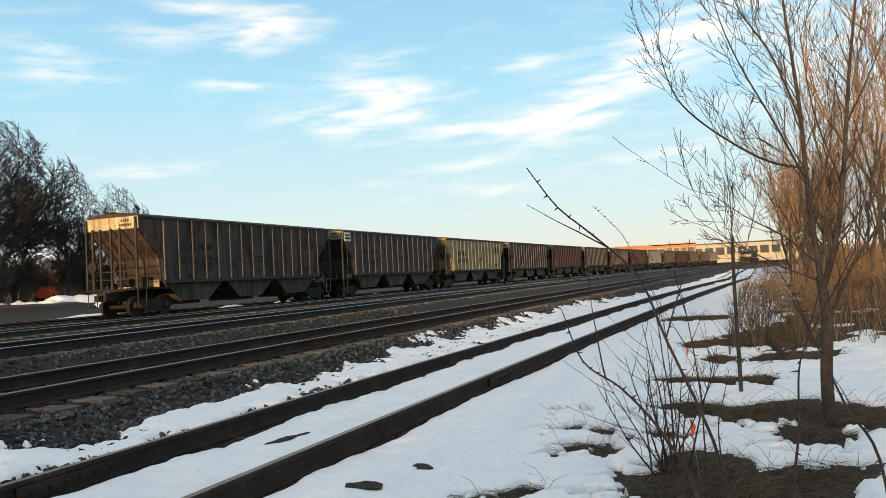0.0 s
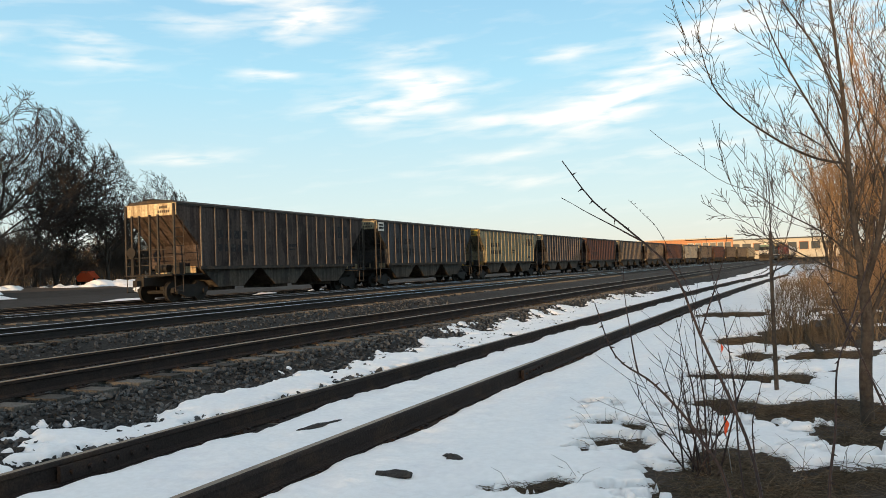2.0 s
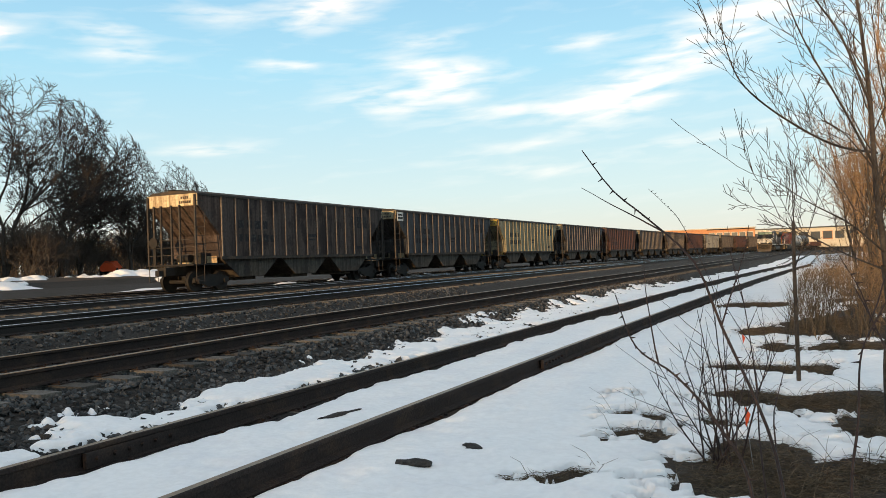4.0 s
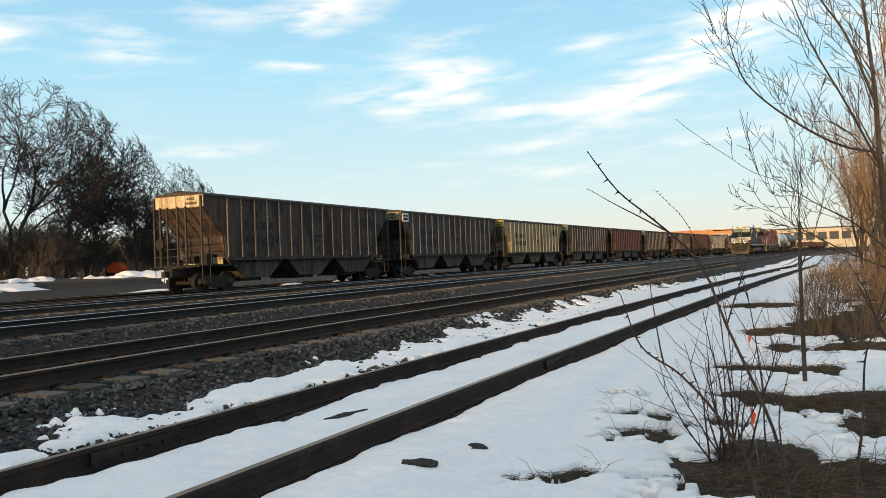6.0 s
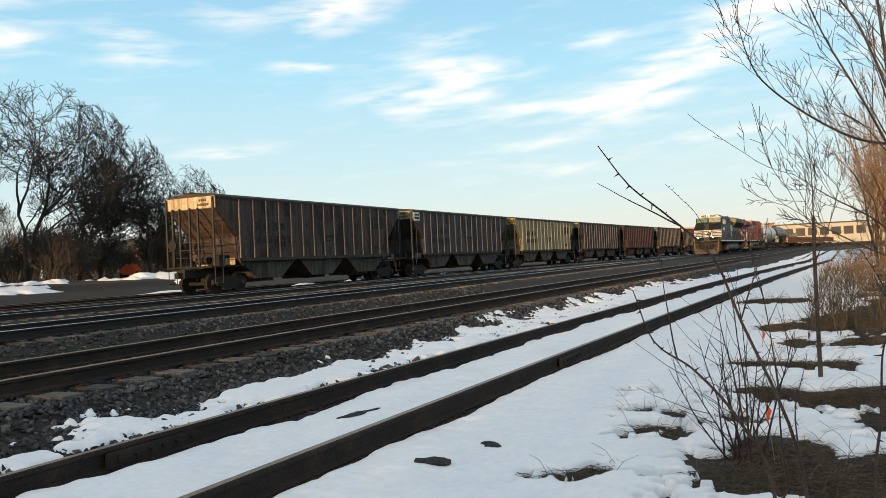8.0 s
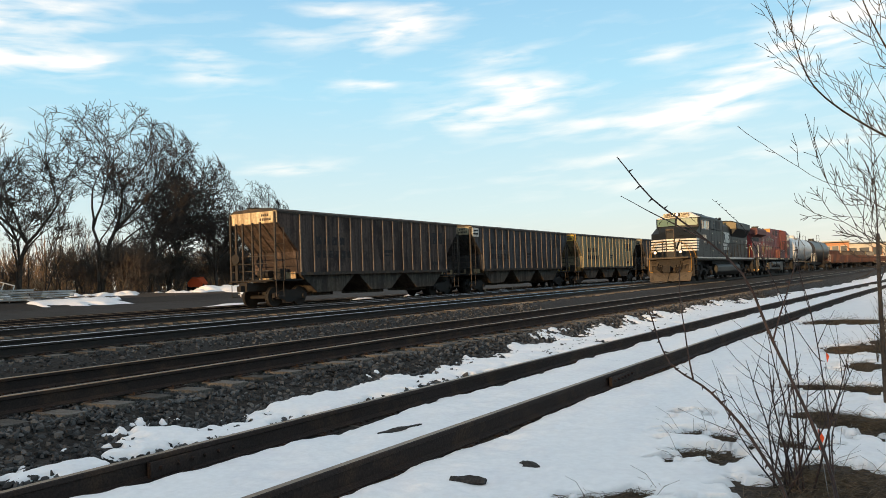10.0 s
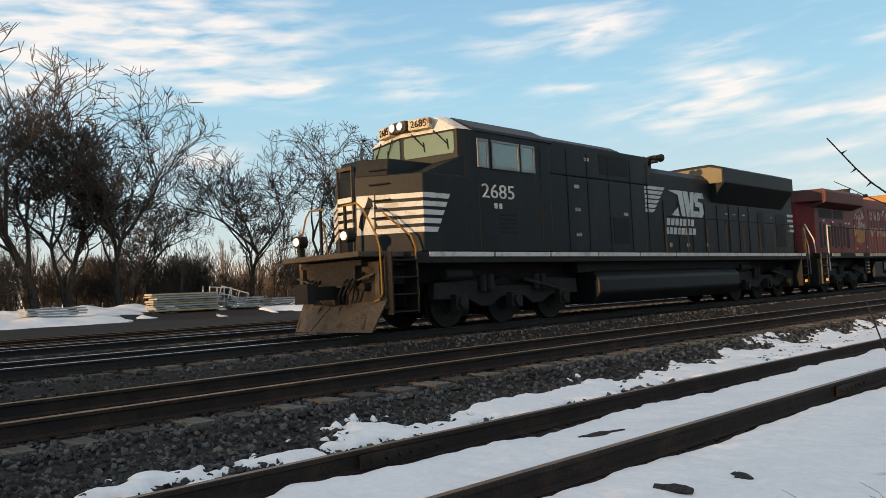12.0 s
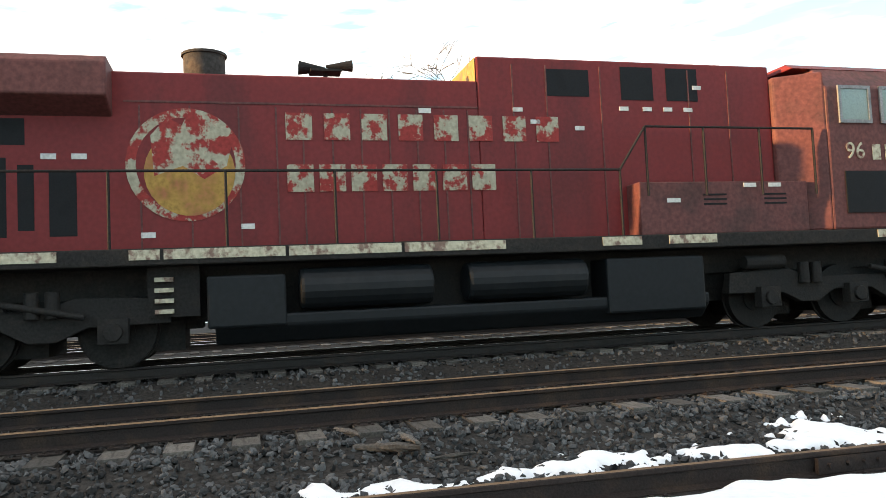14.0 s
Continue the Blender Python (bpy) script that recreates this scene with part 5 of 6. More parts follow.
def build_tank_car(label, paint):
    e = tagged(new("tank_car"), label, "tank car", "cars of the moving train")
    L = 16.0
    b = Mesh().cyl((0, .9, 2.75), (0, L - .9, 2.75), 1.45, n=36)
    b.cyl((0, .9, 2.75), (0, .55, 2.75), 1.45, 1.0, n=36).cyl((0, L - .9, 2.75), (0, L - .55, 2.75), 1.45, 1.0, n=36)
    b.part("tank", paint, e, smooth=True)
    Mesh().cyl((0, L / 2, 4.1), (0, L / 2, 4.55), .4, n=16).box(-.9, .9, L / 2 - 1.2, L / 2 + 1.2, 4.15, 4.2).part("dome", paint, e)
    r = Mesh()
    for s in (-1, 1):
        r.tube([(s * .9, L / 2 - 1.2, 4.2), (s * .9, L / 2 - 1.2, 5.0), (s * .9, L / 2 + 1.2, 5.0), (s * .9, L / 2 + 1.2, 4.2)], .025)
        for dy in (-.25, .25):
            r.tube([(s * .9, L / 2 + dy, 4.2), (s * 1.5, L / 2 + dy, 3.2), (s * 1.5, L / 2 + dy, .9)], .02)
    r.part("safety_railing", HD, e)
    Mesh().box(-1.4, 1.4, 0, 1.6, 1.1, 1.25).box(-1.4, 1.4, L - 1.6, L, 1.1, 1.25).box(-.3, .3, 0, L, .8, 1.15).part("underframe", UNDER, e)
    h = Mesh()
    for s in (-1, 1):
        h.tube([(s * 1.4, .05, 1.2), (s * 1.4, .05, 2.3), (s * 1.4, 1.5, 2.3), (s * 1.4, 1.5, 1.2)], .022)
        h.tube([(s * 1.4, L - .05, 1.2), (s * 1.4, L - .05, 2.3), (s * 1.4, L - 1.5, 2.3), (s * 1.4, L - 1.5, 1.2)], .022)
    h.part("end_railing", WHITEP, e)
    freight_truck(e, 1.8)
    freight_truck(e, L - 1.8)
    Mesh().box(-.12, .12, -.6, 0, .75, 1.0).box(-.12, .12, L, L + .5, .75, 1.0).part("coupler", UNDER, e)
    return e


def build_gondola(label, paint):
    e = tagged(new("gondola_car"), label, "gondola car", "cars of the moving train")
    L = 17.5
    b = Mesh().box(-1.5, 1.5, .3, L - .3, 1.05, 1.2)
    for s in (-1, 1):
        b.box(min(s * 1.42, s * 1.5), max(s * 1.42, s * 1.5), .3, L - .3, 1.2, 2.3)
    b.box(-1.42, 1.42, .3, .4, 1.2, 2.3).box(-1.42, 1.42, L - .4, L - .3, 1.2, 2.3)
    b.part("body", paint, e, bevel=.02)
    rib_me = Mesh().box(0, .08, -.06, .06, 1.0, 2.3).data("rib", paint)
    for i in range(13):
        for s in (-1, 1):
            o = new("rib", rib_me)
            o.parent = e
            o.matrix_basis = pose(1.5 * s, .5 + i * (L - 1.0) / 12, 0, 0, 0, 0 if s > 0 else 180)
    freight_truck(e, 1.8)
    freight_truck(e, L - 1.8)
    Mesh().box(-.12, .12, -.4, .3, .75, 1.0).box(-.12, .12, L - .3, L + .4, .75, 1.0).part("coupler", UNDER, e)
    return e


BLACK_LOCO = build_black_loco()
RED_LOCO = build_red_loco()
TRAIN = [(BLACK_LOCO, 0.0, 10.0), (RED_LOCO, 0.0, 33.0)]          # thing, its local zero on the train, its middle
_t = build_tank_car("white and black tank car with a railed dome", TANKW)
_t2 = build_tank_car("black tank car with a railed dome", TANKB)
_g = build_gondola("low brown open gondola car with ribbed sides", H_RUST)
TRAIN += [(_t, 45.0, 53.0), (_t2, 62.0, 70.0), (_g, 79.0, 88.0)]
for i in range(4):
    TRAIN.append((copy_thing(_g, pose(0, 0, 0)), 97.5 + i * 18.4, 106.0 + i * 18.4))


# ---- trees and shrubs ----
BARK = mat("grey_bark", (0.066, 0.053, 0.043), 0.9, var=0.35, scale=5, stretch=(3, 3, 1), bump=.5, bump_scale=30, col2=(0.035, 0.028, 0.024), rnd=.15)
BARKD = mat("dark_bark", (0.085, 0.068, 0.056), 0.9, var=0.35, scale=3, stretch=(3, 3, 1), bump=.3, bump_scale=20, col2=(0.05, 0.04, 0.034), rnd=.15)
TWIG = mat("brown_twigs", (0.25, 0.16, 0.09), 0.85, var=0.3, scale=3, bump_scale=20, col2=(0.13, 0.075, 0.045), rnd=.25)
FINE = mat("fine_grey_twigs", (0.095, 0.078, 0.066), 0.9, var=0.3, scale=2, bump_scale=12, col2=(0.075, 0.062, 0.053), rnd=.2)
DARKTWIG = mat("dark_twigs", (0.056, 0.047, 0.043), 0.9, var=0.3, scale=2, bump_scale=12, col2=(0.05, 0.041, 0.037), rnd=.2)
CANE = mat("red_brown_cane", (0.036, 0.024, 0.022), 0.6, var=0.3, scale=12, bump_scale=60, col2=(0.06, 0.036, 0.028), rnd=.2)
GRASS = mat("dead_grass", (0.13, 0.095, 0.062), 0.9, var=0.3, scale=6, bump_scale=30, col2=(0.06, 0.044, 0.031), rnd=.45)


def segs_mesh(name, segs, material, sides=4):
    """Tapered tubes from arrays of (start, end, radius, radius)."""
    A = np.array([s[0] for s in segs], float)
    B = np.array([s[1] for s in segs], float)
    R0 = np.array([s[2] for s in segs])[:, None, None]
    R1 = np.array([s[3] for s in segs])[:, None, None]
    D = B - A
    D /= np.maximum(np.linalg.norm(D, axis=1, keepdims=True), 1e-6)
    ref = np.where(np.abs(D[:, 2:3]) > .9, np.array([[1.0, 0, 0]]), np.array([[0, 0, 1.0]]))
    U = np.cross(D, ref)
    U /= np.linalg.norm(U, axis=1, keepdims=True)
    W = np.cross(D, U)
    ang = np.arange(sides) * 2 * math.pi / sides
    ring = U[:, None] * np.cos(ang)[None, :, None] + W[:, None] * np.sin(ang)[None, :, None]
    V = np.concatenate([A[:, None] + ring * R0, B[:, None] + ring * R1], 1).reshape(-1, 3)
    i = np.arange(sides)
    q = np.stack([i, (i + 1) % sides, (i + 1) % sides + sides, i + sides], -1)
    F = (q[None] + (np.arange(len(segs)) * 2 * sides)[:, None, None]).reshape(-1, 4)
    return raw_mesh(name, V.tolist(), F.tolist(), material, sides > 3)


def grow(rng, p, d, length, r, depth, out, spread=0.55, up=0.12, wobble=0.12, kids=(2, 4), shrink=0.68, side=True, rmin=.004):
    """One limb of a few bent pieces, with its boughs, recursively."""
    n = 4 if depth > 1 else 3
    step = length / n
    for i in range(n):
        d = (d + Vector((rng.gauss(0, wobble), rng.gauss(0, wobble), rng.gauss(0, wobble) + up * .25))).normalized()
        q = p + d * step
        r1 = max(rmin, r * (1 - .42 * (i + 1) / n))
        r0 = max(rmin, r * (1 - .42 * i / n))
        out.append((p, q, r0, r1, depth))
        if depth > 0 and side and i >= 1 and rng.random() < .75:
            a = d.orthogonal().normalized()
            a.rotate(Matrix.Rotation(rng.uniform(0, 6.28), 3, d))
            dd = (d + a * rng.uniform(.6, 1.1)).normalized()
            grow(rng, q, dd, length * shrink * rng.uniform(.5, .85), r1 * .55, depth - 1, out, spread, up, wobble, kids, shrink, side, rmin)
        p = q
    if depth > 0:
        for _ in range(rng.randint(*kids)):
            a = d.orthogonal().normalized()
            a.rotate(Matrix.Rotation(rng.uniform(0, 6.28), 3, d))
            dd = (d + a * spread * rng.uniform(.6, 1.4) + Vector((0, 0, up))).normalized()
            grow(rng, p, dd, length * shrink * rng.uniform(.75, 1.15), r * .56, depth - 1, out, spread, up, wobble, kids, shrink, side, rmin)


def tree_thing(name, label, category, group, seed, height, r, depth, mt, ms, **kw):
    """An Empty with a trunk (limbs) and a crown (fine branches), of the given height."""
    rng = random.Random(seed)
    out = []
    stems = kw.pop("stems", 1)
    lean = kw.pop("lean", .08)
    first = kw.pop("first", .3)
    wide = kw.pop("wide", 1.0)
    dome = kw.pop("dome", False)
    for s in range(stems):
        d = Vector((rng.gauss(0, lean), rng.gauss(0, lean), 1)).normalized()
        p = Vector((rng.gauss(0, .12), rng.gauss(0, .12), -.15)) if stems > 1 else Vector((0, 0, -.15))
        grow(rng, p, d, height * first, r * (1 if s == 0 else .75), depth, out, **kw)
    k = height / max(o[1].z for o in out)
    S = Vector((k * wide, k * wide, k))
    out = [(o[0] * S, o[1] * S, o[2], o[3], o[4]) for o in out]
    if dome:
        c, rad = Vector((0, 0, height * .56)), Vector((height * .40 * wide, height * .40 * wide, height * .45))

        def pull(p):
            v = Vector((p.x / rad.x, p.y / rad.y, (p.z - c.z) / rad.z))
            q = v.length
            if q < .55 or p.z < height * .22:
                return p
            f = (.55 + .45 * math.tanh((q - .55) / .45)) / q
            return Vector((v.x * f * rad.x, v.y * f * rad.y, c.z + v.z * f * rad.z))
        out = [(pull(o[0]), pull(o[1]), o[2], o[3], o[4]) for o in out]
    e = tagged(new(name), label, category, group)
    big = [o for o in out if o[4] >= depth - 1]
    small = [o for o in out if o[4] < depth - 1]
    t = new("trunk", segs_mesh("trunk", big, mt, 7))
    t.parent = e
    if small:
        c = new("crown", segs_mesh("crown", small, ms, 3))
        c.parent = e
    return e


def gz(x, y):
    return float(ground_z(np.array([x]), np.array([y]))[0])


def spread_copies(proto, spots, sc=(.85, 1.15)):
    for i, (x, y) in enumerate(spots):
        m = pose(x, y, gz(x, y), 0, 0, random.uniform(0, 360)) @ Matrix.Scale(1, 4)
        if i == 0:
            proto.matrix_basis = m
            proto.scale = [random.uniform(*sc)] * 3
        else:
            c = copy_thing(proto, m)
            c.scale = [random.uniform(*sc)] * 3


def build_left_woods():
    r = random.Random(5)
    big = [tree_thing("bare_tree", lab, "tree", "bare trees beyond the yard", sd, 16.8, .24, 5, mt, ms, spread=.68, up=.16, wobble=.12, kids=(2, 3), shrink=.76, first=.22, rmin=.02, stems=st, wide=w, dome=True)
           for lab, sd, st, w, mt, ms in (("tall dark bare tree with a rounded crown by the yard", 11, 2, 1.25, BARKD, DARKTWIG), ("tall bare many-stemmed tree with a tan crown", 12, 2, 1.2, BARK, FINE), ("dark bare tree with several rising limbs", 13, 2, 1.15, BARKD, DARKTWIG))]
    spots = [[(-57.5, 42.7, 1.04), (-57, 47.5, .92), (-58.5, 59.0, .74)], [(-57, 35.3, .92), (-56.5, 18.0, 1.22), (-57.5, 24.2, 1.15), (-58, 9.0, 1.1), (-61, 28.0, .7)],
             [(-58.5, 51.0, .86), (-57, 55.2, .76), (-58, 20.8, 1.1), (-57.5, 5.0, 1.05), (-60, 13.5, 1.1)]]
    for p, s in zip(big, spots):
        for i, (x, y, k) in enumerate(s):
            m = pose(x, y, gz(x, y) - .1, 0, 0, r.uniform(0, 360))
            o = p if i == 0 else copy_thing(p, m)
            o.matrix_basis = m
            o.scale = [k] * 3
    thin = [tree_thing("sapling", "thin bare sapling in the undergrowth", "tree", "saplings beyond the yard", 20 + s, 6.5, .05, 4, BARKD, FINE, spread=.42, up=.4, wobble=.08, kids=(2, 3), shrink=.62, first=.4, rmin=.009) for s in range(3)]
    for p in thin:
        spread_copies(p, [(r.uniform(-74, -56), r.uniform(5, 125)) for _ in range(34)], (.5, 1.25))
    br = [tree_thing("shrub", "tangled brown leafless shrub", "shrub", "undergrowth beyond the yard", 40 + s, 4.2, .025, 3, FINE, FINE, spread=.55, up=.3, wobble=.16, kids=(2, 4), shrink=.68, first=.38, stems=10, lean=.4, rmin=.010, wide=1.2) for s in range(3)]
    for p in br:
        spread_copies(p, [(r.uniform(-68, -54.8), r.uniform(-4, 125)) for _ in range(48)], (.6, 1.25))


def build_far_woods():
    """Distant leafless woods, a belt of upright sprays nobody could count."""
    rng = random.Random(9)
    out = []
    for _ in range(4200):
        side = rng.random()
        if side < .62:
            x, y, h = rng.uniform(-120, -70), rng.uniform(-10, 240), rng.uniform(3.5, 8)
        else:
            x, y, h = rng.uniform(-60, 90), rng.uniform(330, 420), rng.uniform(4, 9)
        p = Vector((x, y, .8))
        for k in range(9):
            d = Vector((rng.gauss(0, .28), rng.gauss(0, .28), 1)).normalized()
            q = p + Vector((0, 0, h * rng.uniform(0, .45)))
            e = q + d * h * rng.uniform(.3, .6)
            out.append((p if k == 0 else q, e, .10 if k == 0 else .05, .02, 0))
    ob = new("far_woods", segs_mesh("far_woods", out, TWIG, 3))
    tagged(ob, "distant leafless brown woodland", "woodland", kind="stuff")


def build_sun_blocking_woods():
    """A dense unseen wood far behind the camera, added to block the low sun."""
    rng = random.Random(21)
    out = []
    for k in range(1500):
        x, y, h = rng.uniform(-110, 70), rng.uniform(-106, -92), rng.uniform(10.4, 13.4)
        p = Vector((x, y, .3))
        out.append((p, p + Vector((rng.gauss(0, .4), rng.gauss(0, .4), h)), .22, .04, 0))
        for _ in range(7):
            q = p + Vector((0, 0, h * rng.uniform(.1, .7)))
            out.append((q, q + Vector((rng.gauss(0, .9), rng.gauss(0, .5), h * rng.uniform(.12, .28))), .10, .03, 0))
    ob = new("rear_woods", segs_mesh("rear_woods", out, BARKD, 3))
    tagged(ob, "dense unseen leafless wood added to block the low sun", "woodland", kind="stuff")


LEADERS = [
    (0.062, [(0.74, 6.97, 0.11), (0.74, 6.95, 0.56), (0.77, 6.95, 0.97), (0.74, 6.92, 1.34)]),
    (0.040, [(0.74, 6.92, 1.34), (0.69, 6.88, 1.94), (0.68, 6.96, 2.65), (0.64, 6.92, 3.16), (0.61, 7.00, 3.66), (0.59, 6.98, 4.09)]),
    (0.042, [(0.76, 6.93, 1.24), (0.87, 6.85, 1.65), (0.96, 6.86, 2.23), (1.03, 6.86, 2.86), (1.13, 6.98, 3.47), (1.20, 6.99, 3.98)]),
    (0.028, [(0.80, 6.96, 1.01), (0.96, 6.79, 1.42), (1.19, 6.86, 1.76), (1.48, 6.94, 2.37), (1.75, 7.22, 3.07)]),
    (0.020, [(0.78, 7.59, 2.29), (0.43, 7.31, 2.36), (0.05, 7.00, 2.58), (-0.23, 6.73, 2.82), (-0.34, 6.63, 3.06), (-0.40, 6.60, 3.37)]),
    (0.016, [(0.68, 6.87, 2.12), (0.46, 6.67, 2.58), (0.23, 6.46, 3.02), (0.10, 6.40, 3.38), (0.04, 6.37, 3.69)]),
    (0.018, [(0.67, 6.85, 2.60), (0.48, 6.76, 3.14), (0.26, 6.67, 3.52), (0.17, 6.62, 3.80)]),
    (0.014, [(0.74, 6.92, 1.43), (0.47, 6.49, 1.66), (0.19, 6.28, 1.83), (-0.08, 6.08, 2.03)]),
    (0.012, [(0.75, 6.93, 1.29), (0.41, 6.48, 1.45), (0.09, 6.15, 1.64), (-0.13, 6.06, 1.80)]),
    (0.014, [(0.95, 6.97, 2.06), (0.81, 7.21, 2.72), (0.76, 7.28, 3.28), (0.74, 7.26, 3.72)]),
    (0.014, [(1.01, 6.97, 2.56), (1.18, 6.81, 2.92), (1.33, 6.74, 3.32)]),
]
SAPLING = [(.026, [(0.1, 8.49, 0.18), (0.1, 8.47, 0.7), (0.1, 8.45, 1.28), (0.11, 8.44, 1.75)]),
           (.010, [(0.11, 8.44, 1.75), (0.11, 8.42, 2.21), (0.08, 8.39, 2.68)]),
           (.010, [(0.10, 8.45, 1.28), (0.29, 8.44, 1.80), (0.41, 8.42, 2.31)])]


def curve_points(ctrl, per=5):
    ctrl = [Vector(c) for c in ctrl]
    P = [ctrl[0] * 2 - ctrl[1]] + ctrl + [ctrl[-1] * 2 - ctrl[-2]]
    res = []
    for k in range(len(ctrl) - 1):
        a, b, c, d = P[k:k + 4]
        for j in range(per):
            t = j / per
            res.append(.5 * ((2 * b) + (-a + c) * t + (2 * a - 5 * b + 4 * c - d) * t * t + (-a + 3 * b - 3 * c + d) * t ** 3))
    return res + [ctrl[-1]]


def guided_tree(name, label, leaders, seed, material):
    rng = random.Random(seed)
    base = Vector(leaders[0][1][0])
    base.z = gz(base.x, base.y) - .12
    e = tagged(new(name), label, "tree")
    e.matrix_basis = Matrix.Translation(base)
    big, small = [], []
    for k, (r, ctrl) in enumerate(leaders):
        pts = curve_points(ctrl)
        if k == 0:
            pts[0] = base.copy()
        n = len(pts) - 1
        r = r * (.85 if k == 0 else .62)
        for i in range(n):
            f0, f1 = (1 - .25 * i / n, 1 - .25 * (i + 1) / n) if k == 0 else (1 - .8 * i / n, 1 - .8 * (i + 1) / n)
            big.append((pts[i] - base, pts[i + 1] - base, r * f0, r * f1, 9))
            if k and i > 1 and rng.random() < .85:
                d = (pts[i + 1] - pts[i]).normalized()
                a = d.orthogonal().normalized()
                a.rotate(Matrix.Rotation(rng.uniform(0, 6.28), 3, d))
                dd = (d * .9 + a * rng.uniform(.5, .9) + Vector((0, 0, .25))).normalized()
                grow(rng, pts[i] - base, dd, rng.uniform(.16, .42), max(.0026, r * f0 * .4), 2, small, spread=.4, up=.2, wobble=.09, kids=(1, 2), shrink=.7, rmin=.0022)
    for nm, sg, sd in (("trunk", big, 9), ("crown", small, 3)):
        o = new(nm, segs_mesh(nm, sg, material, sd))
        o.parent = e


def build_right_woods():
    r = random.Random(3)
    # the two nearest trees beside the siding: their leaders are laid out, the twigs grow
    guided_tree("young_tree", "forked bare young tree standing in snow", LEADERS, 31, BARK)
    guided_tree("sapling", "slender bare sapling standing in snow", SAPLING, 37, BARK)
    kinds = [tree_thing("woodland_tree", "sunlit bare brown tree of the lineside woods", "tree", "lineside woods", 60 + s, h, .07, 4, BARK, TWIG, spread=.5, up=.3, wobble=.08, kids=(2, 3), shrink=.72, first=.3, rmin=.0042, stems=st, wide=.9) for s, h, st in ((1, 8, 1), (2, 9, 2), (3, 7, 2), (4, 8, 1))]
    for k, p in enumerate(kinds):
        spots = []
        while len(spots) < 13:
            y = 18 + 55 * r.random() ** 1.7
            x = r.uniform(.05 * y + .9, .06 * y + 8)
            spots.append((x, y))
        spread_copies(p, spots, (.8, 1.25))
    # unseen trees added behind the camera to shade the foreground
    for p in kinds:
        for _ in range(2):
            x, y = r.uniform(-4, 0), r.uniform(-22, -9)
            c = copy_thing(p, pose(x, y, gz(x, y), 0, 0, r.uniform(0, 360)))
            c.scale = [r.uniform(.9, 1.2)] * 3
    br = [tree_thing("shrub", "tangled sunlit orange-brown leafless shrub", "shrub", "lineside undergrowth", 80 + s, 2.4, .02, 3, TWIG, TWIG, spread=.5, up=.35, wobble=.16, kids=(2, 3), shrink=.66, first=.38, stems=5, lean=.45, rmin=.003) for s in range(3)]
    for p in br:                                        # unseen thicket added behind the camera to cast shade
        for _ in range(7):
            x, y = r.uniform(-2.7, 1.8), r.uniform(-12, -3.2)
            c = copy_thing(p, pose(x, y, gz(x, y), 0, 0, r.uniform(0, 360)))
            c.scale = [r.uniform(.6, .9)] * 3
    for p in br:
        spots = []
        while len(spots) < 34:
            y = r.uniform(14.5, 60)
            x = r.uniform(.045 * y + .1, .055 * y + 6)
            spots.append((x, y))
        spread_copies(p, spots, (.3, .75))


def cane_path(rng, p, d, length, n, droop, wob=.05):
    pts = [Vector(p)]
    d = Vector(d).normalized()
    for i in range(n):
        d = (d + Vector((rng.gauss(0, wob), rng.gauss(0, wob), -droop + rng.gauss(0, wob)))).normalized()
        pts.append(pts[-1] + d * length / n)
    return pts


def thorny(out, rng, pts, r, thorns=True):
    n = len(pts) - 1
    for i in range(n):
        a, b = pts[i], pts[i + 1]
        out.append((a, b, max(.0012, r * (1 - .75 * i / n)), max(.0012, r * (1 - .75 * (i + 1) / n)), 0))
        if thorns:
            d = (b - a).normalized()
            o = d.orthogonal().normalized()
            o.rotate(Matrix.Rotation(rng.uniform(0, 6.28), 3, d))
            out.append((a, a + (o - d * .3) * rng.uniform(.012, .024), .0035, .0006, 0))


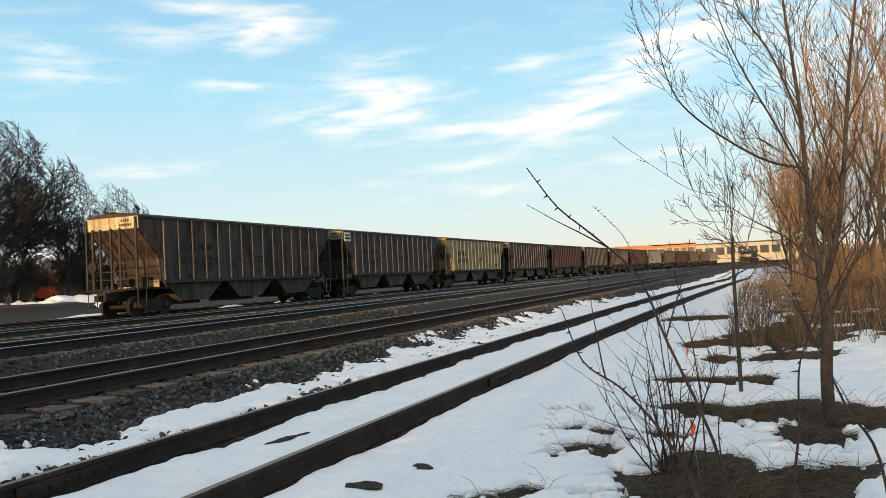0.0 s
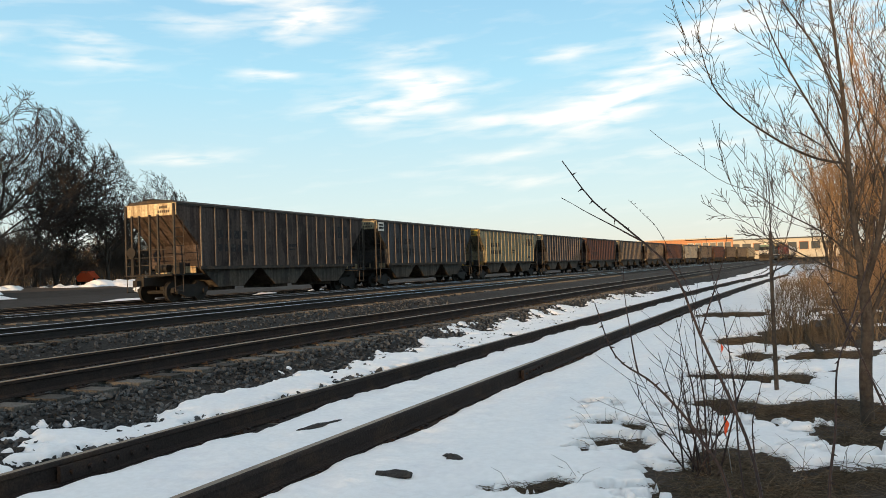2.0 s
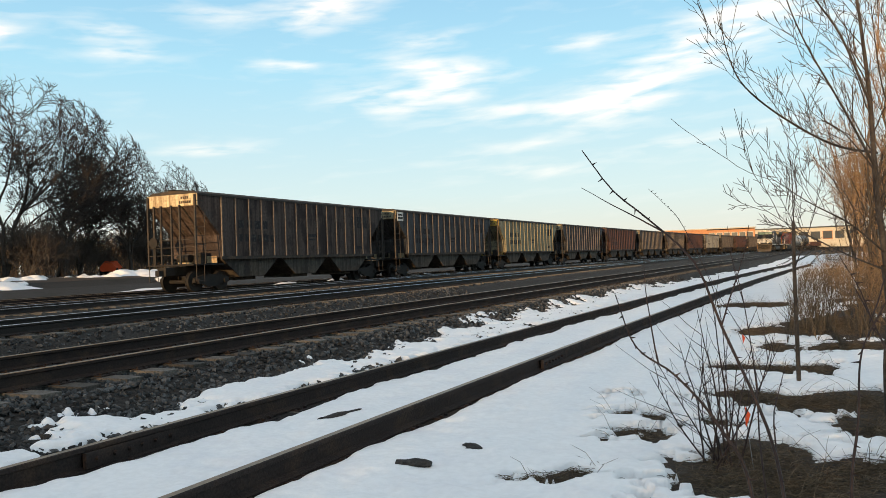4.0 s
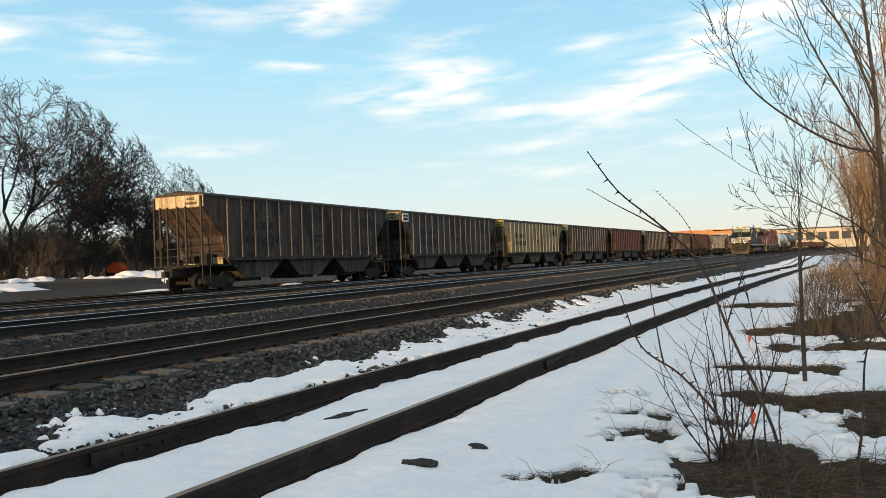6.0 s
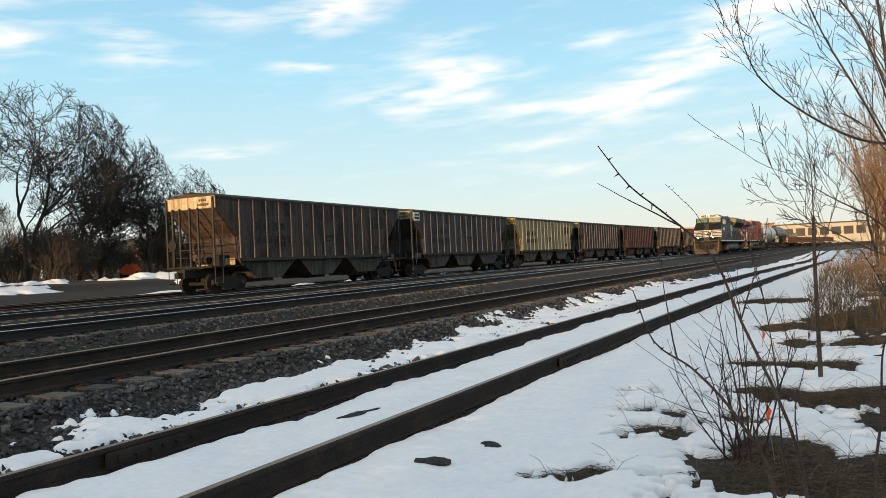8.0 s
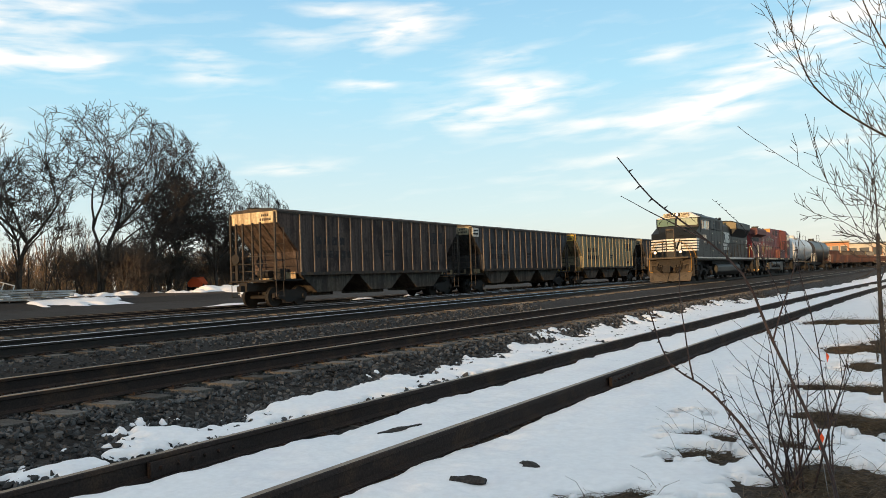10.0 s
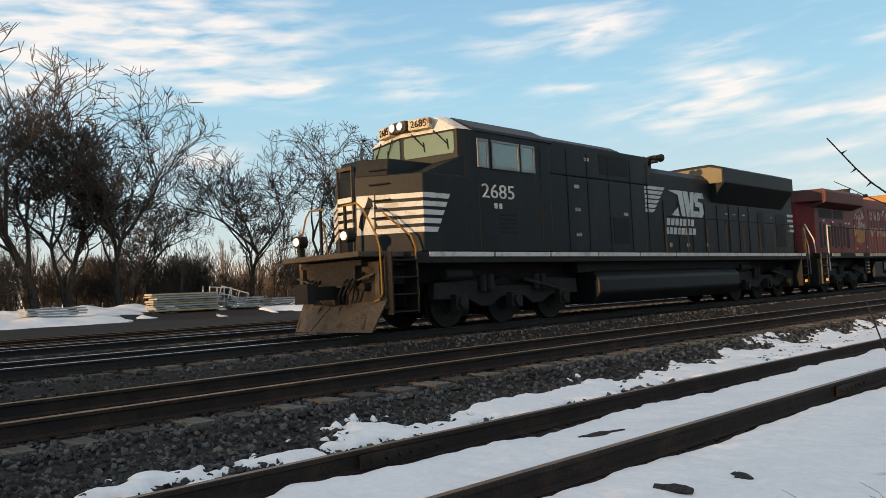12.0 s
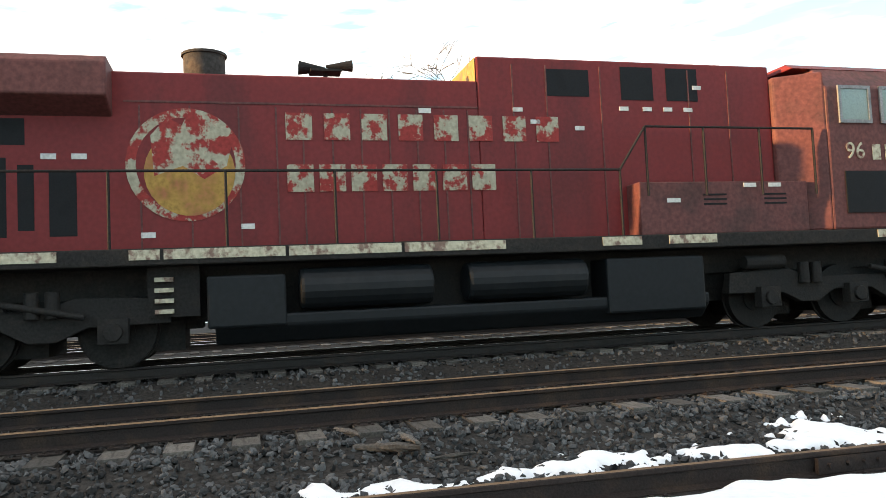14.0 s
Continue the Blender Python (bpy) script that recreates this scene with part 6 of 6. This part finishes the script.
def build_brambles():
    """Thorny canes close to the camera, rooted in the grass at the right."""
    rng = random.Random(4)

    def cane(label, pts, r, branches=0):
        out = []
        thorny(out, rng, pts, r)
        for _ in range(branches):
            i = rng.randint(len(pts) // 4, len(pts) - 3)
            d = (pts[i + 1] - pts[i]).normalized()
            o = d.orthogonal().normalized()
            o.rotate(Matrix.Rotation(rng.uniform(0, 6.28), 3, d))
            thorny(out, rng, cane_path(rng, pts[i], d * .7 + o * .7 + Vector((0, 0, .25)), rng.uniform(.2, .5), 7, -.02), r * .45, rng.random() < .6)
        return tagged(new("bramble_cane", segs_mesh("bramble_cane", out, CANE, 5)), label, "bramble", "thorny canes")

    def spline(ctrl, n=26):
        ctrl = [Vector(c) for c in ctrl]
        P = [ctrl[0] * 2 - ctrl[1]] + ctrl + [ctrl[-1] * 2 - ctrl[-2]]
        res = []
        for k in range(len(ctrl) - 1):
            for j in range(n // (len(ctrl) - 1)):
                t = j / (n // (len(ctrl) - 1))
                a, b, c, d = P[k:k + 4]
                res.append(.5 * ((2 * b) + (-a + c) * t + (2 * a - 5 * b + 4 * c - d) * t * t + (-a + 3 * b - 3 * c + d) * t ** 3))
        return res + [ctrl[-1]]

    cane("long arching thorny cane with bare thorns", spline([(0.01, 2.84, 0.05), (-0.02, 2.79, 0.61), (-0.07, 2.87, 0.88), (-0.21, 2.91, 1.23), (-0.29, 2.88, 1.46), (-0.43, 2.77, 1.62), (-0.53, 2.67, 1.72), (-0.60, 2.53, 1.85)]), 0.0075, 3)
    cane("low arching thorny cane", spline([(-0.06, 2.17, 0.05), (-0.09, 2.12, 0.83), (-0.17, 2.19, 1.02), (-0.29, 2.25, 1.15), (-0.40, 2.26, 1.23), (-0.46, 2.29, 1.38)]), 0.006, 2)
    cane("upright dark thorny cane", spline([(0.18, 2.47, 0.05), (0.15, 2.42, 0.74), (0.18, 2.48, 1.00), (0.20, 2.53, 1.19), (0.27, 2.60, 1.32)]), 0.006, 1)
    cane("slanting dark thorny cane", spline([(0.43, 2.56, 0.05), (0.40, 2.51, 0.84), (0.32, 2.58, 1.05), (0.25, 2.65, 1.25), (0.20, 2.74, 1.38)]), 0.006, 3)
    cane("thin bare cane tip", spline([(-0.37, 5.90, 0.05), (-0.40, 5.85, 0.55), (-0.44, 5.81, 1.13), (-0.63, 5.62, 1.67), (-0.75, 5.57, 1.84), (-0.85, 5.53, 1.95)]), 0.004, 1)
    cane("thin upright bramble stem", spline([(-0.12, 4.50, 0.05), (-0.15, 4.45, 0.47), (-0.16, 4.55, 0.76), (-0.21, 4.62, 1.20), (-0.27, 4.58, 1.49)]), 0.006, 3)

    # the small upright bush
    e = tagged(new("bush"), "small leafless thorny bush with upright red-brown stems", "bush")
    for k in range(12):
        out = []
        d = Vector((rng.gauss(0, .26), rng.gauss(0, .26), 1))
        pts = cane_path(rng, (rng.gauss(0, .06), rng.gauss(0, .06), -.05), d, rng.uniform(.7, 1.2), 12, -.01, .05)
        thorny(out, rng, pts, rng.uniform(.006, .009), False)
        for i in range(3, 12, 1):
            if rng.random() < .85:
                dd = (pts[i] - pts[i - 1]).normalized()
                o = dd.orthogonal().normalized()
                o.rotate(Matrix.Rotation(rng.uniform(0, 6.28), 3, dd))
                thorny(out, rng, cane_path(rng, pts[i], dd * .8 + o * .7, rng.uniform(.15, .42), 6, -.03, .06), .0028, False)
        st = new("stem", segs_mesh("stem", out, CANE, 4))
        st.parent = e
    e.matrix_basis = pose(-.42, 5.3, gz(-.42, 5.3))


def build_grass():
    """Flattened dead grass and leaf stalks in the thawed patches."""
    rng = random.Random(8)
    out = []
    for hx, hy, rx, ry in HOLES:
        for _ in range(int(3200 * rx * ry) + 40):
            x, y = hx + rng.gauss(0, rx * .55), hy + rng.gauss(0, ry * .55)
            if x < siding_x(y) + .3:
                continue
            z = gz(x, y)
            a = rng.uniform(0, 6.28)
            l = rng.uniform(.08, .3)
            t = rng.uniform(.0, .22) if rng.random() < .96 else rng.uniform(.5, 1.2)
            q = Vector((x + math.cos(a) * l * .5, y + math.sin(a) * l * .5, z + t * l * .6 + .015))
            p2 = q + Vector((math.cos(a) * l * .5, math.sin(a) * l * .5, (t - .3) * l * .4))
            out += [((x, y, z), q, .0019, .0016, 0), (q, p2, .0016, .0008, 0)]
    for _ in range(1800):
        y = rng.uniform(12, 40)
        x = .03 * y + rng.uniform(-.4, 5)
        z = gz(x, y)
        l = rng.uniform(.25, .8)
        for k in range(3):
            d = Vector((rng.gauss(0, .35), rng.gauss(0, .35), 1)).normalized() * l
            out.append(((x, y, z), (x + d.x, y + d.y, z + d.z), .006, .002, 0))
    ob = new("dead_grass", segs_mesh("dead_grass", out, GRASS, 3))
    tagged(ob, "matted brown dead grass and dry stalks", "grass", kind="stuff")


# ---- small things ----
FLAG = mat("orange_flag_plastic", (0.75, 0.10, 0.03), 0.5, var=0.15, scale=10)
WIREM = mat("wire", (0.3, 0.3, 0.3), 0.5, 0.6)
DRIFT = mat("grey_driftwood", (0.05, 0.046, 0.043), 0.9, var=0.4, scale=8, stretch=(1, 8, 8), bump=.5, bump_scale=60, col2=(0.035, 0.032, 0.03))


def build_flag(x, y, h, lean):
    e = tagged(new("marker_flag"), "small orange survey flag on a wire, stuck in the ground", "marker flag", "survey flags")
    z = gz(x, y)
    w = Mesh().cyl((0, 0, -.1), (lean, 0, h), .0025, n=5)
    w.part("wire", WIREM, e)
    f = Mesh()
    n = 5
    P = []
    for s in (-.0015, .0015):
        for i in range(n):
            for j in range(3):
                t = i / (n - 1)
                P.append((lean + t * .035 * (1 - j * .4), s + .012 * math.sin(t * 4 + j), h - j * .04 - t * .05))
    fs = []
    for i in range(n - 1):
        for j in range(2):
            a = i * 3 + j
            fs += [(a, a + 1, a + 4, a + 3), (a + 15, a + 18, a + 19, a + 16)]
    f.add(P, fs)
    f.part("flag", FLAG, e)
    e.matrix_basis = pose(x, y, z)


def build_wood(x, y, l, w, rz, label, material=None):
    m = Mesh()
    n = 7
    rng = random.Random(int(l * 1000))
    rings = []
    for i in range(n):
        t = i / (n - 1)
        k = (.6 + .4 * math.sin(math.pi * t)) * w * rng.uniform(.8, 1.15)
        rings.append([(l * (t - .5), k * .5 * math.cos(a) + rng.uniform(-.01, .01), .02 + k * .35 * math.sin(a) + rng.uniform(-.006, .006)) for a in np.arange(8) * math.pi / 4])
    vs = [p for r in rings for p in r]
    fs = [(i * 8 + j, i * 8 + (j + 1) % 8, i * 8 + 8 + (j + 1) % 8, i * 8 + 8 + j) for i in range(n - 1) for j in range(8)] + [tuple(range(8)), tuple(range((n - 1) * 8, n * 8))]
    m.add(vs, fs)
    ob = tagged(m.part("wood_piece", material or DRIFT, None), label, "wood piece", "wood scraps in the snow")
    ob.matrix_basis = pose(x, y, gz(x, y) + .045, 0, 0, rz)


BRICK = mat("orange_brick_wall", (0.42, 0.20, 0.10), 0.85, var=0.15, scale=.4, bump_scale=3, col2=(0.36, 0.17, 0.09))
PALE = mat("pale_concrete", (0.45, 0.42, 0.36), 0.85, var=0.15, scale=.4, bump_scale=3)
DKGLASS = mat("dark_window_glass", (0.05, 0.06, 0.07), 0.1, var=0.1, scale=1)


def build_factory():
    e = tagged(new("industrial_building"), "long orange brick industrial building with dark window bands", "building")
    Mesh().box(0, 16, 0, 20, 0, 6.5).part("wall", BRICK, e)
    Mesh().box(16, 30, 0, 20, 0, 6.2).part("wall", BRICK, e)
    Mesh().box(-.2, 30.2, -.2, 20.2, 6.5, 6.8).part("roof", PALE, e)
    for i in range(3):
        Mesh().box(2.5 + i * 4, 4.8 + i * 4, -.12, .1, 1.2, 5.2).part("door", PALE, e)
    for i in range(6):
        w = Mesh().box(16.6 + i * 2.2, 18.5 + i * 2.2, -.15, 0, 2.2, 5.4).part("window", PALE, e)
        Mesh().box(16.75 + i * 2.2, 18.35 + i * 2.2, -.2, -.14, 2.35, 5.25).part("pane", DKGLASS, w)
    e.matrix_basis = pose(-37.5, 253, 1.4, 0, 0, 3)
    f = tagged(new("industrial_building"), "low pale grey industrial building with window bands", "building")
    Mesh().box(0, 44, 0, 20, 0, 6.5).part("wall", PALE, f)
    Mesh().box(-.3, 44.3, -.3, 20.3, 6.5, 6.9).part("roof", DKGLASS, f)
    for i in range(12):
        w = Mesh().box(1.2 + i * 3.6, 4.2 + i * 3.6, -.15, 0, 2.6, 5.4).part("window", BRICK if i % 4 == 3 else PALE, f)
        Mesh().box(1.35 + i * 3.6, 4.05 + i * 3.6, -.22, -.14, 2.75, 5.25).part("pane", DKGLASS, w)
    f.matrix_basis = pose(-14.0, 285, 1.2, 0, 0, 3)


PANEL = mat("weathered_white_panel", (0.42, 0.42, 0.40), 0.7, var=0.25, scale=1, bump_scale=8, col2=(0.28, 0.27, 0.24))
BOARD = mat("yellowed_boards", (0.42, 0.34, 0.20), 0.8, var=0.3, scale=2, bump_scale=10, col2=(0.3, 0.24, 0.15))


def bank_height(u, y):
    prof = np.interp(u, [-56, -53, -51.5, -49.5, -47.5, -46, -44.8], [-.2, .3, .5, .12, .1, .12, -.25])
    n = fbm(u, y, 3.2, 4)
    return ground_z(u + bend(y), y) + prof * (0.1 + 1.5 * n) + .3 * (fbm(u + 9, y, 1.4, 4) - .5) - np.maximum(0, np.where(y < 33, .46, .67) - n) * 4


def bank_z(x, y):
    return float(max(bank_height(np.array([x - bend(y)]), np.array([y]))[0], gz(x, y)))


def build_yard_clutter():
    rng = random.Random(2)
    for (x, y, n, l, label, mt) in ((-48.3, 24.6, 8, 4.6, "stack of long grey and yellowed panels in snow", BOARD), (-48.3, 29.0, 5, 2.6, "low stack of grey panels in snow", PANEL), (-48.2, 16.3, 3, 3.4, "low stack of weathered boards", PANEL), (-48.4, 32.2, 3, 2.4, "low stack of grey boards", PANEL)):
        e = tagged(new("panel_stack"), label, "panel stack", "stacks beside the yard road")
        for k in range(n):
            o = Mesh().box(-.6, .6, -l / 2, l / 2, 0, .11).part("panel", mt if k % 3 == 0 else PANEL, e)
            o.matrix_basis = pose(rng.uniform(-.1, .1), rng.uniform(-.2, .2), .04 + k * .15, 0, 0, rng.uniform(-2.5, 2.5))
            for yy in (-l / 3, l / 3):
                b = Mesh().box(-.55, .55, yy - .05, yy + .05, -.04, 0).part("batten", BOARD, o)
        e.matrix_basis = pose(x, y, bank_z(x, y) + .06)
    for x, y, rz, tilt in ((-48.4, 27.4, 15, 38), (-48.2, 28.0, -10, 52), (-49.3, 26.6, 60, 20)):
        e = tagged(new("metal_frame"), "white metal grid frame leaning on the snowbank", "metal frame", "leaning frames")
        m = Mesh()
        for k in range(4):
            m.box(-1.0 + k * .6667 - .03, -1.0 + k * .6667 + .03, -.02, .02, 0, 1.5)
        for k in range(4):
            m.box(-1.0, 1.0, -.022, .022, k * .48, k * .48 + .06)
        m.part("bar", WHITEP, e)
        e.matrix_basis = pose(x, y, bank_z(x, y) - .05, 0, tilt - 35, 90 + rz)
    # snow bank at the wood's edge
    us, ys = np.arange(-56, -44.8, .25), np.arange(-20, 130, .35)
    X, Y = np.meshgrid(us, ys)
    Z = bank_height(X, Y)
    nx = len(us)
    a = (np.arange(len(ys) - 1)[:, None] * nx + np.arange(nx - 1)[None]).reshape(-1)
    F = np.stack([a, a + 1, a + nx + 1, a + nx], -1)
    V = np.stack([X + bend(Y), Y, Z], -1).reshape(-1, 3)
    tagged(new("snow_bank", raw_mesh("snow_bank", V.tolist(), F.tolist(), SNOW, True)), "ploughed white snow bank along the yard road", "snow bank", kind="stuff")
    # small heaps of old snow left between the yard tracks
    for k, (x, y, w, l, h) in enumerate(((-28.2, 39.0, .7, 1.6, .3), (-28.1, 44.5, .6, 1.3, .32), (-28.0, 58.0, .5, 1.6, .25), (-33.0, 33.0, 1.0, 4.0, .3))):
        n, V, F = 12, [], []
        for i in range(n):
            for j in range(n):
                a, b = i / (n - 1) * 2 - 1, j / (n - 1) * 2 - 1
                z = max(0, 1 - a * a) * max(0, 1 - b * b) * h * (.6 + .8 * float(fbm(a * 2 + k * 7, b * 2, .7, 3)))
                V.append((a * w, b * l, z - .04))
        F = [(i * n + j, i * n + n + j, i * n + n + j + 1, i * n + j + 1) for i in range(n - 1) for j in range(n - 1)]
        o = tagged(new("snow_heap", raw_mesh("snow_heap", V, F, SNOW, True)), "small heap of old snow between the yard tracks", "snow heap", "snow heaps")
        o.matrix_basis = pose(x + float(bend(y)), y, gz(x, y))
    # red machine among the trees
    e = tagged(new("machine"), "small bright red machine parked among shrubs", "machine")
    Mesh().prism_y([(-1.1, .5), (1.1, .5), (1.2, 1.1), (.5, 1.9), (-.6, 1.9), (-1.2, 1.2)], -1.6, 1.6).part("body", FLAG, e, bevel=.08)
    Mesh().box(-.7, .7, -.9, .9, 1.9, 2.1).part("hood", FLAG, e, bevel=.06)
    for sx in (-1, 1):
        for yy in (-1.1, 1.1):
            Mesh().cyl((sx * .9, yy, .5), (sx * 1.25, yy, .5), .5, n=18).part("wheel", UNDER, e)
    e.matrix_basis = pose(-58.5, 54.3, gz(-58.5, 54.3), 0, 0, 30)
    e.scale = (.62, .62, .62)
    p = tagged(new("placard"), "white paper placard fixed on the hopper car's end", "placard")
    Mesh().box(-.02, 0, -.42, .42, -.3, .3).part("sheet", WHITEP, p)
    Mesh().box(0, .006, -.3, .3, .06, .16).box(0, .006, -.34, .34, -.16, -.04).part("print", DARKGAP, p)
    p.matrix_basis = along(27.04 + 18.9, -25.9, .42) @ pose(1.56, .9, 4.1)


build_left_woods()
build_far_woods()
build_sun_blocking_woods()
build_right_woods()
build_brambles()
build_grass()
build_flag(-.21, 5.26, .40, -.05)
build_flag(-.55, 10.9, .28, .02)
build_wood(-2.3, 4.6, .24, .10, 10, "grey weathered wood knot half sunk in snow")
build_wood(-2.08, 5.1, .2, .09, -35, "dark broken wood scrap lying on snow")
build_wood(-6.11, 1.14, .55, .12, 60, "split grey tie splinter lying on ballast", TIE)
build_wood(-6.21, 1.33, .5, .07, 5, "thin grey splinter of a tie on ballast", TIE)
build_wood(-6.56, 0.87, .45, .06, 20, "weathered stick lying on ballast", TIE)
build_wood(-5.86, 1.61, .4, .06, 100, "weathered splinter beside the siding", TIE)
build_wood(-3.65, 5.88, .5, .07, 75, "old board sunk in the siding's snow")
build_factory()
build_yard_clutter()
build_tracks()
stone_field("ballast_stones", "loose grey crushed ballast stones", [(-2.9, 2.1, -3, 9, 330, .032), (-2.9, 2.0, 9, 20, 200, .036), (-2.9, 1.8, 20, 38, 60, .042)], 3)
stone_field("ballast_stones", "dark ballast stones under the main line", [(-6.6, -2.9, -4, 26, 90, .036)], 4)


# ---- motion ----
def train_y(t):
    """Where the first engine's deck begins, along the main line."""
    T = [0.0, 3.0, 6.5, 9.5, 11.0, 11.5, 12.0, 12.5, 13.0, 13.5, 14.0]
    Y = [266.0, 202.0, 127.5, 63.2, 31.7, 21.4, 11.2, 0.6, -9.8, -19.85, -29.5]
    return float(np.interp(t, T, Y))


def motions():
    for thing, zero, mid in TRAIN:
        rows = []
        for k in range(0, 29):
            t = k * 0.5
            y = train_y(t)
            ym = y + mid
            m = pose(-12.6 + float(bend(ym)), ym, 0.665, 0, 0, -math.degrees(math.atan(KAPPA * ym)))
            rows.append((t, m @ pose(0, zero - mid, 0)))
        walk(thing, rows)


motions()
